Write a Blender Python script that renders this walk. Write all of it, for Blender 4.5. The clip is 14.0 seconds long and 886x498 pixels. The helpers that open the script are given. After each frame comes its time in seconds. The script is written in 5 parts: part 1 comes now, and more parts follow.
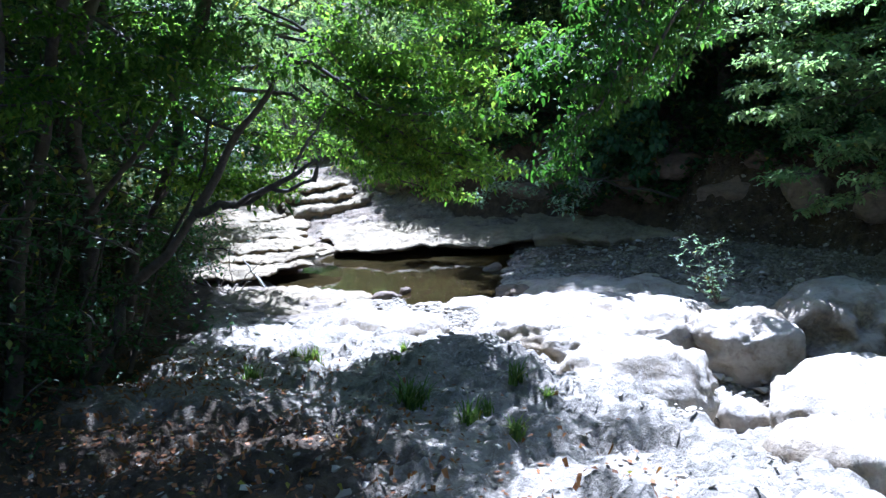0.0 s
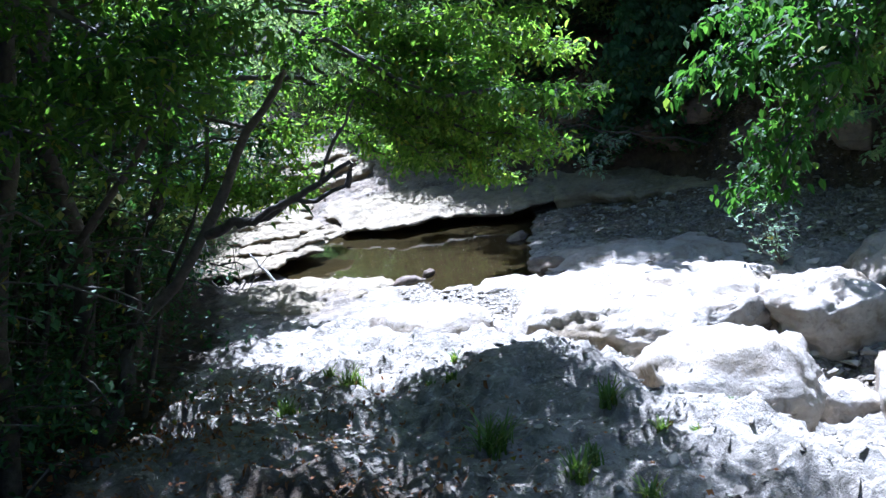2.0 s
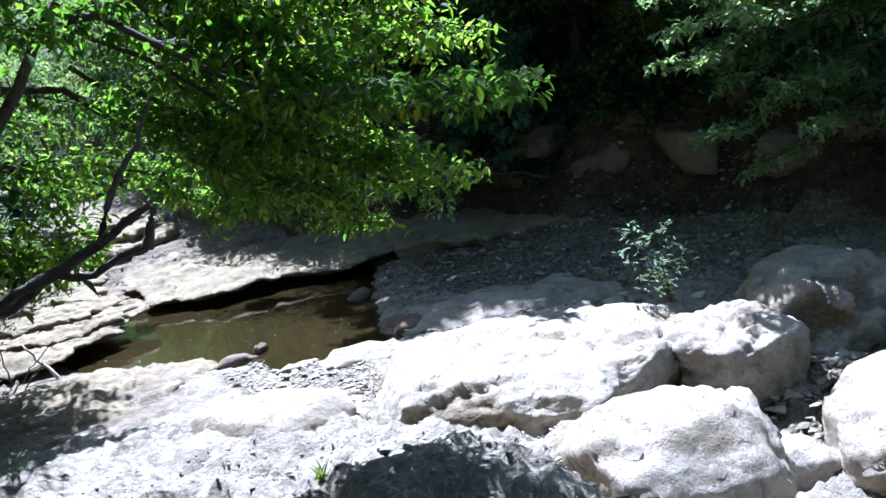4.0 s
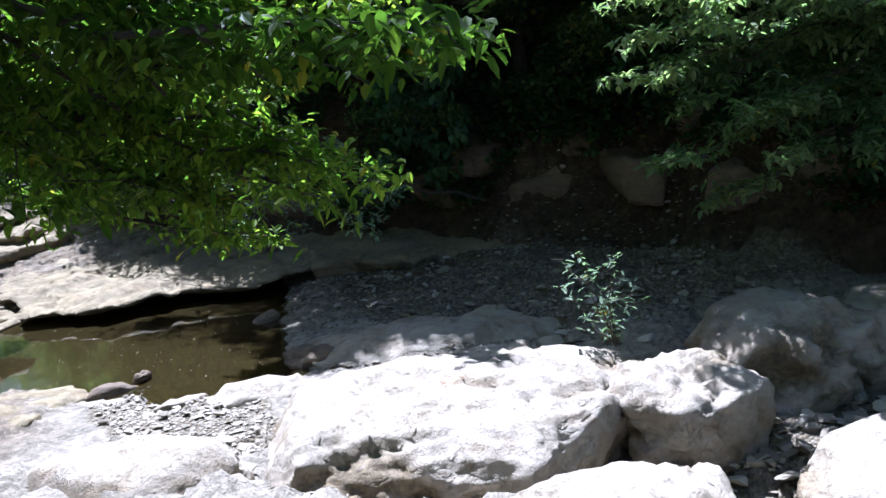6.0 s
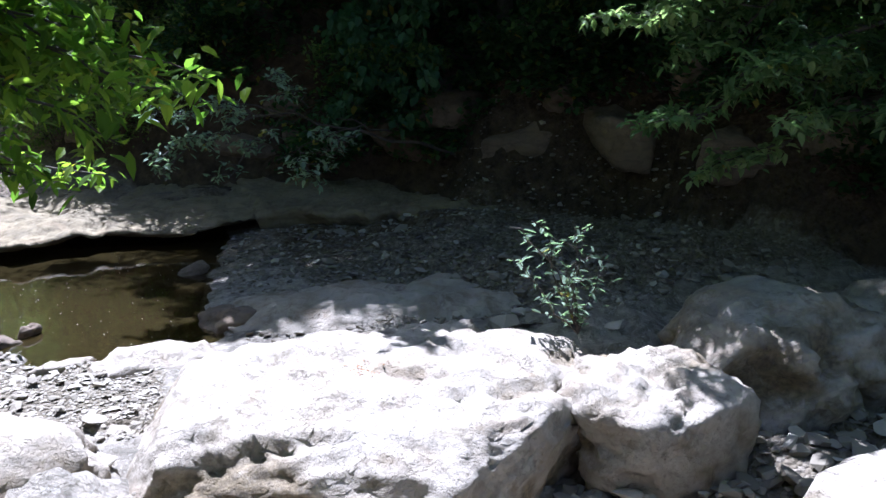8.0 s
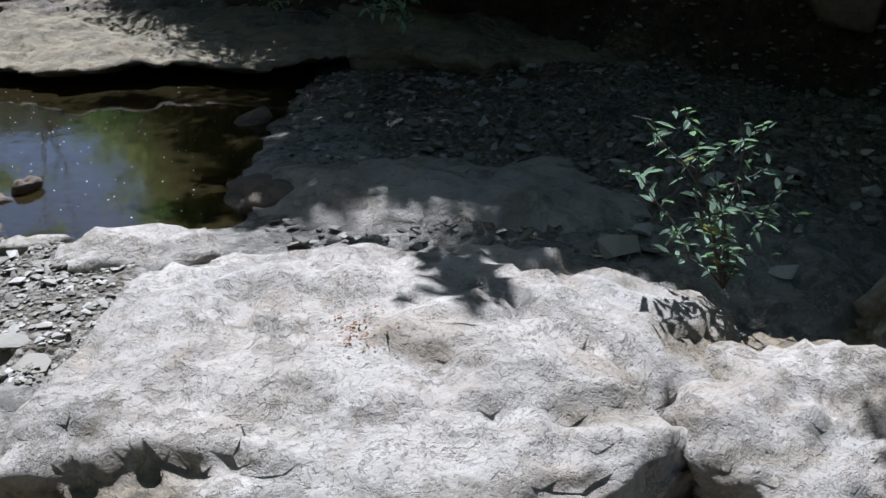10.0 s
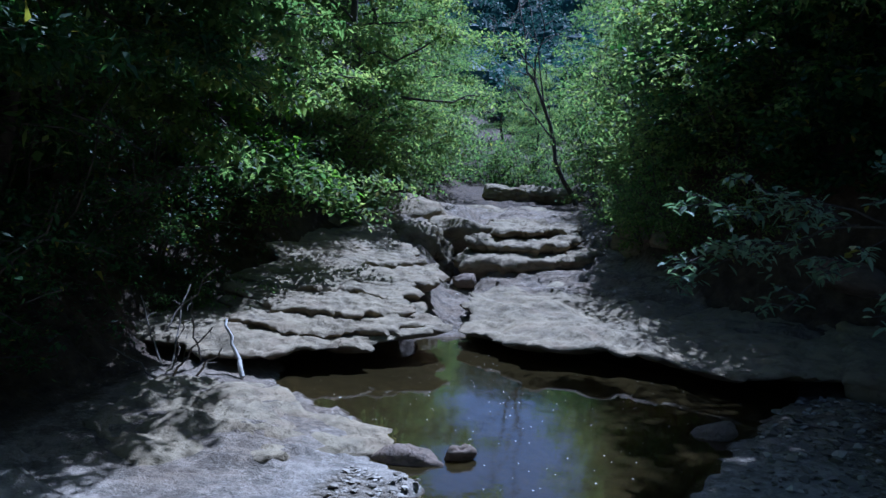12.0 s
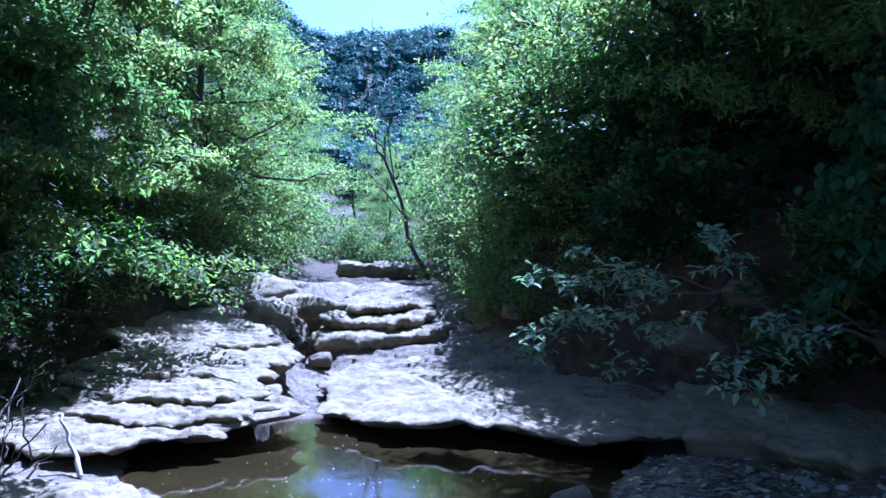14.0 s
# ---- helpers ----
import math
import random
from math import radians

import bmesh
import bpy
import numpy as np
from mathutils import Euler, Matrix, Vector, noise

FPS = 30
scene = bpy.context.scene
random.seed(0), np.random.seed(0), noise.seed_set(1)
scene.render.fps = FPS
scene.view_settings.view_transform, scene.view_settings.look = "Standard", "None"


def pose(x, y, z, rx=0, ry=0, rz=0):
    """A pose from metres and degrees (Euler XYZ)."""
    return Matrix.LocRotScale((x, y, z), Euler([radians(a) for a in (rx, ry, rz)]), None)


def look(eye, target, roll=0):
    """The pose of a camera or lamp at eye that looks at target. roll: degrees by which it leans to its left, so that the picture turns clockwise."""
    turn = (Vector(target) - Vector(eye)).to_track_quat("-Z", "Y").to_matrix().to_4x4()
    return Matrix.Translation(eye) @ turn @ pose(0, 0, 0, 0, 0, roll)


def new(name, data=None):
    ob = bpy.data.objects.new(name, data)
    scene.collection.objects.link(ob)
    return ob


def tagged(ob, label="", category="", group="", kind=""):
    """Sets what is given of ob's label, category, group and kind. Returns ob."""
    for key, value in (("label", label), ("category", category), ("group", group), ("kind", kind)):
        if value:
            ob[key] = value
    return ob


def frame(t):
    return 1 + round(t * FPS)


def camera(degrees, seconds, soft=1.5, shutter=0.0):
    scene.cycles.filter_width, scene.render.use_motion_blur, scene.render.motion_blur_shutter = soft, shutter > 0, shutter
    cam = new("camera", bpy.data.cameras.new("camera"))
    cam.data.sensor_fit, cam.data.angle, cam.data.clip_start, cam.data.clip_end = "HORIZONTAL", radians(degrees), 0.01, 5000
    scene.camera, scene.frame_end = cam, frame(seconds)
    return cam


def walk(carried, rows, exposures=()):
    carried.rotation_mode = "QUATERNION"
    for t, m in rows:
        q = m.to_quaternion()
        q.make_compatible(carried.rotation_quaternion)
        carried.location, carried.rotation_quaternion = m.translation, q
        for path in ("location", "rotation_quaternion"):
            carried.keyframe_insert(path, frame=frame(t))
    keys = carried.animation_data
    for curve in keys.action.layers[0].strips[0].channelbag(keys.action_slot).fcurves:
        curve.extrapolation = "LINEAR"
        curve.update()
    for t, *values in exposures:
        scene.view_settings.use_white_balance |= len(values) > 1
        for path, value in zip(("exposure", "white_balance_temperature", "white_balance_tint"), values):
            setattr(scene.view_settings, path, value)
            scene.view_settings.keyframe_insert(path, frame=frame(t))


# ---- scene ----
cam = camera(57.9, 14.0)
PATH = [
    (0, (0.004, 0.281, 1.345), (-0.019, 2.25, 0.994), -2.6),
    (0.5, (-0.076, 0.492, 1.353), (-0.154, 2.44, 0.902), -3.7),
    (1, (-0.203, 0.832, 1.327), (-0.214, 2.779, 0.868), -3.9),
    (1.5, (-0.312, 1.111, 1.461), (-0.258, 3.036, 0.923), -4.8),
    (2, (-0.396, 1.277, 1.527), (-0.409, 3.221, 1.057), -7.5),
    (2.5, (-0.517, 1.677, 1.468), (-0.386, 3.63, 1.057), -7.8),
    (3, (-0.508, 2.124, 1.317), (-0.228, 4.074, 0.974), -7.2),
    (3.5, (-0.562, 2.454, 1.343), (-0.228, 4.402, 1.038), -8.8),
    (4, (-0.575, 2.836, 1.279), (-0.117, 4.74, 0.87), -9.1),
    (4.2, (-0.513, 2.965, 1.243), (-0.013, 4.85, 0.8), -8.9),
    (6.3, (-0.165, 3.883, 1.065), (0.485, 5.737, 0.69), -4.5),
    (6.5, (-0.08, 3.964, 1.028), (0.582, 5.804, 0.609), -3.8),
    (7, (0.289, 4.161, 0.942), (0.99, 5.978, 0.487), -1.7),
    (7.5, (0.48, 4.371, 0.943), (1.209, 6.176, 0.486), -0.2),
    (8, (0.408, 4.612, 0.91), (1.054, 6.44, 0.421), -1.1),
    (8.2, (0.349, 4.786, 0.894), (0.952, 6.622, 0.379), -1.6),
    (10.3, (1.401, 6.49, 0.631), (1.506, 8.282, -0.251), 2.7),
    (10.5, (1.338, 6.668, 0.593), (1.32, 8.485, -0.243), 4.6),
    (11, (1.209, 7.022, 0.507), (0.768, 8.842, -0.195), 6.9),
    (11.5, (1.215, 7.024, 0.507), (0.471, 8.823, 0.05), 4.0),
    (12, (1.226, 6.994, 0.514), (0.366, 8.789, 0.319), 2.8),
    (12.5, (1.249, 6.954, 0.522), (0.343, 8.737, 0.505), 2.5),
    (13, (1.253, 6.945, 0.527), (0.473, 8.786, 0.579), 2.8),
    (13.5, (1.257, 6.929, 0.53), (0.699, 8.849, 0.574), 2.9),
    (14, (1.237, 6.961, 0.524), (0.705, 8.889, 0.531), 1.5),
]
walk(cam, [(t, look(eye, target, roll)) for t, eye, target, roll in PATH],
     [(0.0, 2.55, 4600, 18), (3.0, 2.4, 4600, 18), (4.2, 2.2, 4800, 17), (6.5, 2.05, 4950, 19), (8.2, 2.05, 4950, 20), (10.3, 0.8, 5000, 13), (11.5, 0.65, 4750, 16), (12.0, 0.85, 4250, 18), (12.5, 1.45, 4200, 23), (13.2, 1.95, 4080, 26), (14.0, 2.2, 3980, 28)])

# ---------------------------------------------------------------- light
SUN_AZ, SUN_EL = -5.0, 58.0     # degrees to the right of +y, above the horizon
world = bpy.data.worlds.new("sky")
scene.world = world
world.use_nodes = True
wn = world.node_tree
sky = wn.nodes.new("ShaderNodeTexSky")
sky.sky_type = 'NISHITA'
sky.sun_disc = False
sky.dust_density = 1.5
sky.sun_elevation = radians(SUN_EL)
sky.sun_rotation = radians(SUN_AZ)
wn.nodes["Background"].inputs["Strength"].default_value = 0.05
wn.links.new(sky.outputs[0], wn.nodes["Background"].inputs[0])
sun = new("sun", bpy.data.lights.new("sun", 'SUN'))
sun.data.energy = 5.0
sun.data.angle = radians(0.55)
sun.data.color = (1.0, 0.96, 0.9)
SUN_DIR = Vector((math.sin(radians(SUN_AZ)) * math.cos(radians(SUN_EL)), math.cos(radians(SUN_AZ)) * math.cos(radians(SUN_EL)), math.sin(radians(SUN_EL))))
sun.matrix_world = look(SUN_DIR * 60, (0, 0, 0))


# ---------------------------------------------------------------- numeric helpers
def hash3(ix, iy, iz, seed):
    n = (ix * 374761393 + iy * 668265263 + iz * 2147483647 + seed * 974634777) & 0xFFFFFFFF
    n = ((n ^ (n >> 13)) * 1274126177) & 0xFFFFFFFF
    n = ((n ^ (n >> 16)) * 2246822519) & 0xFFFFFFFF
    return ((n ^ (n >> 15)) & 0xFFFF) / 65535.0


def vnoise(p, seed=0):
    """Smooth value noise in -1..1 at the rows of p."""
    p = np.asarray(p, float)
    i = np.floor(p).astype(np.int64)
    f = p - i
    f = f * f * f * (f * (f * 6 - 15) + 10)
    out = 0
    for dx in (0, 1):
        for dy in (0, 1):
            for dz in (0, 1):
                w = (f[:, 0] if dx else 1 - f[:, 0]) * (f[:, 1] if dy else 1 - f[:, 1]) * (f[:, 2] if dz else 1 - f[:, 2])
                out = out + w * hash3(i[:, 0] + dx, i[:, 1] + dy, i[:, 2] + dz, seed)
    return out * 2 - 1


def fbm(p, scale=1.0, octaves=4, seed=0, gain=0.5):
    p = np.asarray(p, float) * scale
    total, amp = 0, 1.0
    for o in range(octaves):
        total = total + amp * vnoise(p, seed + o * 17)
        p, amp = p * 2.03 + 5.3, amp * gain
    return total


def ease(a, b, x):
    t = np.clip((x - a) / (b - a), 0, 1)
    return t * t * (3 - 2 * t)


def mesh_of(name, verts, faces, mat=None, smooth=True):
    """A mesh from arrays; faces all have the same number of corners."""
    verts, faces = np.asarray(verts, np.float32), np.asarray(faces, np.int32)
    me = bpy.data.meshes.new(name)
    me.vertices.add(len(verts))
    me.vertices.foreach_set("co", verts.ravel())
    k = faces.shape[1]
    me.loops.add(faces.size)
    me.loops.foreach_set("vertex_index", faces.ravel())
    me.polygons.add(len(faces))
    me.polygons.foreach_set("loop_start", np.arange(0, faces.size, k, dtype=np.int32))
    me.polygons.foreach_set("use_smooth", np.full(len(faces), smooth, dtype=bool))
    me.update(calc_edges=True)
    if mat:
        me.materials.append(mat)
    return me


def child(name, me, parent, label=""):
    ob = new(name, me)
    ob.parent = parent
    return tagged(ob, label) if label else ob


# ---------------------------------------------------------------- materials
class Nodes:
    """A small writer of node materials."""

    def __init__(self, name):
        self.mat = bpy.data.materials.new(name)
        self.mat.use_nodes = True
        self.tree = self.mat.node_tree
        self.shader = self.tree.nodes["Principled BSDF"]
        self.out = self.tree.nodes["Material Output"]

    def add(self, kind, inputs=None, **props):
        n = self.tree.nodes.new(kind)
        for k, v in props.items():
            setattr(n, k, v)
        for k, v in (inputs or {}).items():
            self.put(n, k, v)
        return n

    def put(self, node, key, value):
        if isinstance(value, bpy.types.NodeSocket):
            self.tree.links.new(value, node.inputs[key])
        else:
            node.inputs[key].default_value = value

    def coord(self):
        return self.add("ShaderNodeNewGeometry").outputs["Position"]

    def noise(self, scale, detail=4, rough=0.55, at=None, distortion=0.0):
        return self.add("ShaderNodeTexNoise", {"Vector": at or self.coord(), "Scale": scale, "Detail": detail, "Roughness": rough, "Distortion": distortion}).outputs["Fac"]

    def ramp(self, fac, stops):
        n = self.add("ShaderNodeValToRGB", {"Fac": fac})
        els = n.color_ramp.elements
        while len(els) < len(stops):
            els.new(0.5)
        for e, (pos, col) in zip(els, stops):
            e.position, e.color = pos, (*col, 1) if len(col) == 3 else col
        return n.outputs["Color"]

    def mix(self, fac, a, b, mode='MIX'):
        n = self.add("ShaderNodeMix", data_type='RGBA', blend_type=mode)
        self.put(n, 0, fac)
        self.put(n, 6, a if isinstance(a, bpy.types.NodeSocket) else (*a, 1))
        self.put(n, 7, b if isinstance(b, bpy.types.NodeSocket) else (*b, 1))
        return n.outputs[2]

    def math(self, op, a, b=0.0):
        return self.add("ShaderNodeMath", {0: a, 1: b}, operation=op).outputs[0]

    def bump(self, height, strength, distance):
        return self.add("ShaderNodeBump", {"Height": height, "Strength": strength, "Distance": distance}).outputs[0]


def rock_material(name, light, mid, dark, stain=0.5, bands=0.35):
    n = Nodes(name)
    big = n.noise(1.3, 5, 0.6)
    fine = n.noise(14, 6, 0.65)
    grit = n.noise(70, 4, 0.7)
    col = n.ramp(big, [(0.3, mid), (0.55, light), (0.75, mid)])
    col = n.mix(n.ramp(fine, [(0.36, (1, 1, 1)), (0.56, (0, 0, 0))]), n.mix(0.14, col, dark), col)
    strata = n.add("ShaderNodeTexWave", {"Vector": n.coord(), "Scale": 2.6, "Distortion": 7.0, "Detail": 4.0, "Detail Scale": 1.6}, wave_type='BANDS', bands_direction='Z').outputs["Fac"]
    col = n.mix(n.math('MULTIPLY', n.ramp(strata, [(0.0, (1, 1, 1)), (0.3, (0, 0, 0))]), bands), col, dark)
    patches = n.ramp(n.noise(3.1, 6, 0.7, distortion=0.6), [(0.53, (0, 0, 0)), (0.66, (1, 1, 1))])
    col = n.mix(n.math('MULTIPLY', patches, stain), col, (0.16, 0.13, 0.085))
    blotch = n.ramp(n.noise(6.5, 6, 0.72, distortion=0.9), [(0.52, (0, 0, 0)), (0.6, (1, 1, 1))])
    col = n.mix(n.math('MULTIPLY', blotch, 0.25), col, dark)
    vein = n.ramp(n.noise(9, 5, 0.6, distortion=1.4), [(0.485, (0, 0, 0)), (0.5, (1, 1, 1)), (0.515, (0, 0, 0))])
    col = n.mix(n.math('MULTIPLY', vein, 0.05), col, dark)
    pits = n.ramp(n.noise(45, 3, 0.6), [(0.3, (1, 1, 1)), (0.42, (0, 0, 0))])
    col = n.mix(n.math('MULTIPLY', pits, 0.16), col, dark)
    col = n.mix(n.math('MULTIPLY', grit, 0.18), col, n.mix(1.0, col, (0.62, 0.6, 0.58), 'MULTIPLY'))
    grey = n.ramp(n.noise(1.1, 6, 0.65, distortion=0.8), [(0.45, (0, 0, 0)), (0.62, (1, 1, 1))])
    col = n.mix(n.math('MULTIPLY', grey, 0.3), col, n.mix(1.0, col, (0.7, 0.76, 0.86), 'MULTIPLY'))
    rust = n.ramp(n.noise(2.2, 5, 0.6, distortion=1.0), [(0.52, (0, 0, 0)), (0.66, (1, 1, 1))])
    col = n.mix(n.math('MULTIPLY', rust, 0.4), col, (0.22, 0.155, 0.09))
    # brown dirt in the hollows, with a deeper undercut's shade in its colour
    worn_shade = n.add("ShaderNodeVertexColor", layer_name="stain").outputs["Color"]
    worn_shade = n.math('MULTIPLY', n.add("ShaderNodeSeparateColor", {0: worn_shade}).outputs[0], n.ramp(n.noise(8.0, 5, 0.65, distortion=0.6), [(0.3, (0, 0, 0)), (0.46, (1, 1, 1))]))
    col = n.mix(n.math('MULTIPLY', worn_shade, 0.8), col, n.ramp(n.noise(21, 4, 0.65), [(0.35, (0.07, 0.05, 0.026)), (0.65, (0.22, 0.165, 0.09))]))
    crust = n.ramp(n.noise(5.0, 7, 0.75, distortion=0.4), [(0.56, (0, 0, 0)), (0.6, (1, 1, 1))])
    col = n.mix(n.math('MULTIPLY', crust, 0.4), col, dark)
    n.put(n.shader, "Base Color", col)
    n.put(n.shader, "Roughness", 0.86)
    n.put(n.shader, "Specular IOR Level", 0.25)
    height = n.math('ADD', n.math('MULTIPLY', fine, 0.6), n.math('ADD', n.math('MULTIPLY', grit, 0.14), n.math('ADD', n.math('MULTIPLY', strata, 0.15), n.math('ADD', n.math('MULTIPLY', vein, -0.1), n.math('MULTIPLY', pits, -0.2)))))
    height = n.math('ADD', height, n.math('MULTIPLY', crust, -0.25))
    n.put(n.shader, "Normal", n.bump(height, 0.75, 0.04))
    return n.mat


ROCK = rock_material("pale_limestone", (0.42, 0.365, 0.29), (0.33, 0.28, 0.215), (0.17, 0.135, 0.092), 0.7, 0.16)
LEDGE = rock_material("layered_limestone", (0.265, 0.215, 0.128), (0.2, 0.158, 0.092), (0.088, 0.066, 0.038), 0.7)
BANKROCK = rock_material("brown_bank_rock", (0.2, 0.15, 0.105), (0.14, 0.1, 0.068), (0.07, 0.055, 0.04), 0.6)


def ground_material():
    n = Nodes("stream_bed_ground")
    pos = n.coord()
    big = n.noise(0.9, 6, 0.62)
    fine = n.noise(9, 6, 0.66)
    grit = n.noise(55, 5, 0.7)
    rock = n.ramp(big, [(0.3, (0.24, 0.205, 0.16)), (0.55, (0.35, 0.305, 0.24)), (0.75, (0.27, 0.235, 0.185))])
    rock = n.mix(n.ramp(fine, [(0.4, (1, 1, 1)), (0.6, (0, 0, 0))]), n.mix(0.55, rock, (0.15, 0.135, 0.11)), rock)
    moss = n.ramp(n.noise(4.2, 7, 0.75, distortion=0.5), [(0.5, (0, 0, 0)), (0.56, (1, 1, 1))])
    rock = n.mix(n.math('MULTIPLY', moss, 0.55), rock, (0.085, 0.075, 0.055))
    chips = n.ramp(n.noise(17, 5, 0.7), [(0.56, (0, 0, 0)), (0.62, (1, 1, 1))])
    rock = n.mix(n.math('MULTIPLY', chips, 0.5), rock, (0.45, 0.41, 0.34))
    cells = n.add("ShaderNodeTexVoronoi", {"Vector": pos, "Scale": 26.0, "Randomness": 1.0})
    pebble = n.mix(0.5, n.ramp(n.add("ShaderNodeSeparateColor", {0: cells.outputs["Color"]}).outputs[0], [(0.0, (0.09, 0.075, 0.05)), (0.6, (0.19, 0.16, 0.12)), (1.0, (0.36, 0.32, 0.26))]), (0.19, 0.155, 0.105))
    tint = n.add("ShaderNodeVertexColor", layer_name="cover")
    parts = n.add("ShaderNodeSeparateColor", {0: tint.outputs["Color"]})
    broken = n.math('ADD', n.math('MULTIPLY', n.noise(5, 5, 0.7), 0.7), -0.35)
    gravel = n.ramp(n.math('ADD', parts.outputs[1], broken), [(0.4, (0, 0, 0)), (0.6, (1, 1, 1))])
    soil = n.ramp(n.math('ADD', parts.outputs[0], broken), [(0.4, (0, 0, 0)), (0.62, (1, 1, 1))])
    mud = n.ramp(n.math('ADD', parts.outputs[2], n.math('MULTIPLY', broken, 0.5)), [(0.4, (0, 0, 0)), (0.6, (1, 1, 1))])
    earth = n.ramp(n.noise(6, 6, 0.7), [(0.35, (0.035, 0.026, 0.017)), (0.6, (0.085, 0.06, 0.036)), (0.75, (0.13, 0.09, 0.05))])
    col = n.mix(gravel, rock, pebble)
    col = n.mix(n.math('MULTIPLY', tint.outputs["Alpha"], n.ramp(n.noise(2.4, 5, 0.65), [(0.3, (0.5, 0.5, 0.5)), (0.6, (1, 1, 1))])), col, n.mix(1.0, col, (0.55, 0.47, 0.38), 'MULTIPLY'))
    col = n.mix(soil, col, earth)
    col = n.mix(mud, col, n.ramp(fine, [(0.35, (0.035, 0.026, 0.01)), (0.65, (0.075, 0.055, 0.023))]))
    n.put(n.shader, "Base Color", col)
    n.put(n.shader, "Roughness", 0.9)
    n.put(n.shader, "Specular IOR Level", 0.2)
    height = n.math('ADD', n.math('MULTIPLY', fine, 0.8), n.math('ADD', n.math('MULTIPLY', grit, 0.25), n.math('MULTIPLY', n.math('MULTIPLY', cells.outputs["Distance"], gravel), -0.6)))
    n.put(n.shader, "Normal", n.bump(height, 1.0, 0.09))
    return n.mat


GROUND = ground_material()


def leaf_material(name, dark, mid, bright, glow=0.5, through_tint=(1.8, 2.1, 0.75), gloss=0.25, yellow=0.955):
    n = Nodes(name)
    g = n.add("ShaderNodeNewGeometry")
    rnd = g.outputs["Random Per Island"]
    oi = n.add("ShaderNodeObjectInfo").outputs["Random"]
    patch = n.noise(0.7, 3, 0.6)
    fac = n.math('ADD', n.math('MULTIPLY', rnd, 0.55), n.math('ADD', n.math('MULTIPLY', patch, 0.5), n.math('MULTIPLY', n.math('ADD', oi, -0.5), 0.35)))
    col = n.ramp(fac, [(0.25, dark), (0.55, mid), (0.85, bright)])
    col = n.mix(n.ramp(rnd, [(yellow, (0, 0, 0)), (min(yellow + 0.02, 1.0), (1, 1, 1))]), col, (0.2, 0.17, 0.03))
    n.put(n.shader, "Base Color", col)
    n.put(n.shader, "Roughness", 0.55)
    n.put(n.shader, "Specular IOR Level", gloss)
    trans = n.add("ShaderNodeBsdfTranslucent", {"Color": n.mix(1.0, col, through_tint, 'MULTIPLY')})
    mixed = n.add("ShaderNodeMixShader", {0: glow, 1: n.shader.outputs[0], 2: trans.outputs[0]})
    n.tree.links.new(mixed.outputs[0], n.out.inputs[0])
    return n.mat


LEAF_NEAR = leaf_material("backlit_green_leaf", (0.04, 0.075, 0.014), (0.08, 0.13, 0.024), (0.15, 0.2, 0.035), 0.64, gloss=0.12, yellow=0.975)
# dimmer copy of the near leaf, with the branch's partial shade in its colour
LEAF_HANGING_SHADED = leaf_material("hanging_shade_toned_leaf", (0.03, 0.07, 0.014), (0.06, 0.115, 0.022), (0.11, 0.165, 0.035), 0.5, (1.4, 1.7, 0.65), gloss=0.15, yellow=0.985)
LEAF_FOREST = leaf_material("forest_leaf", (0.06, 0.105, 0.036), (0.12, 0.17, 0.058), (0.2, 0.225, 0.075), 0.66, (1.6, 1.7, 1.05), 0.12, 0.985)
LEAF_FEATHER = leaf_material("feathery_leaf", (0.08, 0.13, 0.055), (0.13, 0.185, 0.085), (0.2, 0.24, 0.11), 0.62, (1.6, 1.8, 1.1), 0.15, 0.99)
# distant haze and the hill's backlit shade are put into this leaf colour
LEAF_FAR_HAZE = leaf_material("haze_tinted_leaf", (0.03, 0.065, 0.055), (0.045, 0.09, 0.075), (0.06, 0.11, 0.09), 0.3, (1.0, 1.2, 1.0), 0.05, 0.999)
# darker leaf copy: the shade of the banks is put into its colour
LEAF_SHADED = leaf_material("shade_toned_leaf", (0.02, 0.045, 0.015), (0.035, 0.075, 0.025), (0.06, 0.11, 0.035), 0.35)
LEAF_IVY = leaf_material("broad_creeper_leaf", (0.035, 0.08, 0.035), (0.05, 0.11, 0.05), (0.08, 0.15, 0.065), 0.35, (1.3, 1.6, 0.9))
LEAF_PALE = leaf_material("pale_willow_leaf", (0.13, 0.18, 0.11), (0.19, 0.25, 0.16), (0.27, 0.33, 0.22), 0.4, (1.3, 1.5, 0.95))
GRASS = leaf_material("grass_blade", (0.06, 0.09, 0.02), (0.1, 0.14, 0.035), (0.17, 0.19, 0.06), 0.4)
LITTER = leaf_material("dry_leaf", (0.1, 0.045, 0.02), (0.22, 0.095, 0.04), (0.33, 0.17, 0.085), 0.15, gloss=0.05)


def bark_material(name, a, b):
    n = Nodes(name)
    f = n.noise(16, 6, 0.7)
    n.put(n.shader, "Base Color", n.ramp(f, [(0.35, a), (0.65, b)]))
    n.put(n.shader, "Roughness", 0.9)
    n.put(n.shader, "Normal", n.bump(f, 0.8, 0.02))
    return n.mat


BARK = bark_material("dark_bark", (0.035, 0.028, 0.02), (0.09, 0.072, 0.052))
BLEACHED = bark_material("bleached_wood", (0.38, 0.35, 0.3), (0.58, 0.54, 0.47))
DRYWOOD = bark_material("grey_dry_twig", (0.09, 0.075, 0.058), (0.18, 0.15, 0.115))


def water_material():
    n = Nodes("still_pool_water")
    n.put(n.shader, "Base Color", (0.26, 0.2, 0.075, 1))
    n.put(n.shader, "Roughness", 0.03)
    n.put(n.shader, "IOR", 1.5)
    n.put(n.shader, "Transmission Weight", 0.94)
    n.put(n.shader, "Normal", n.bump(n.noise(5.0, 4, 0.55), 0.07, 0.02))
    return n.mat


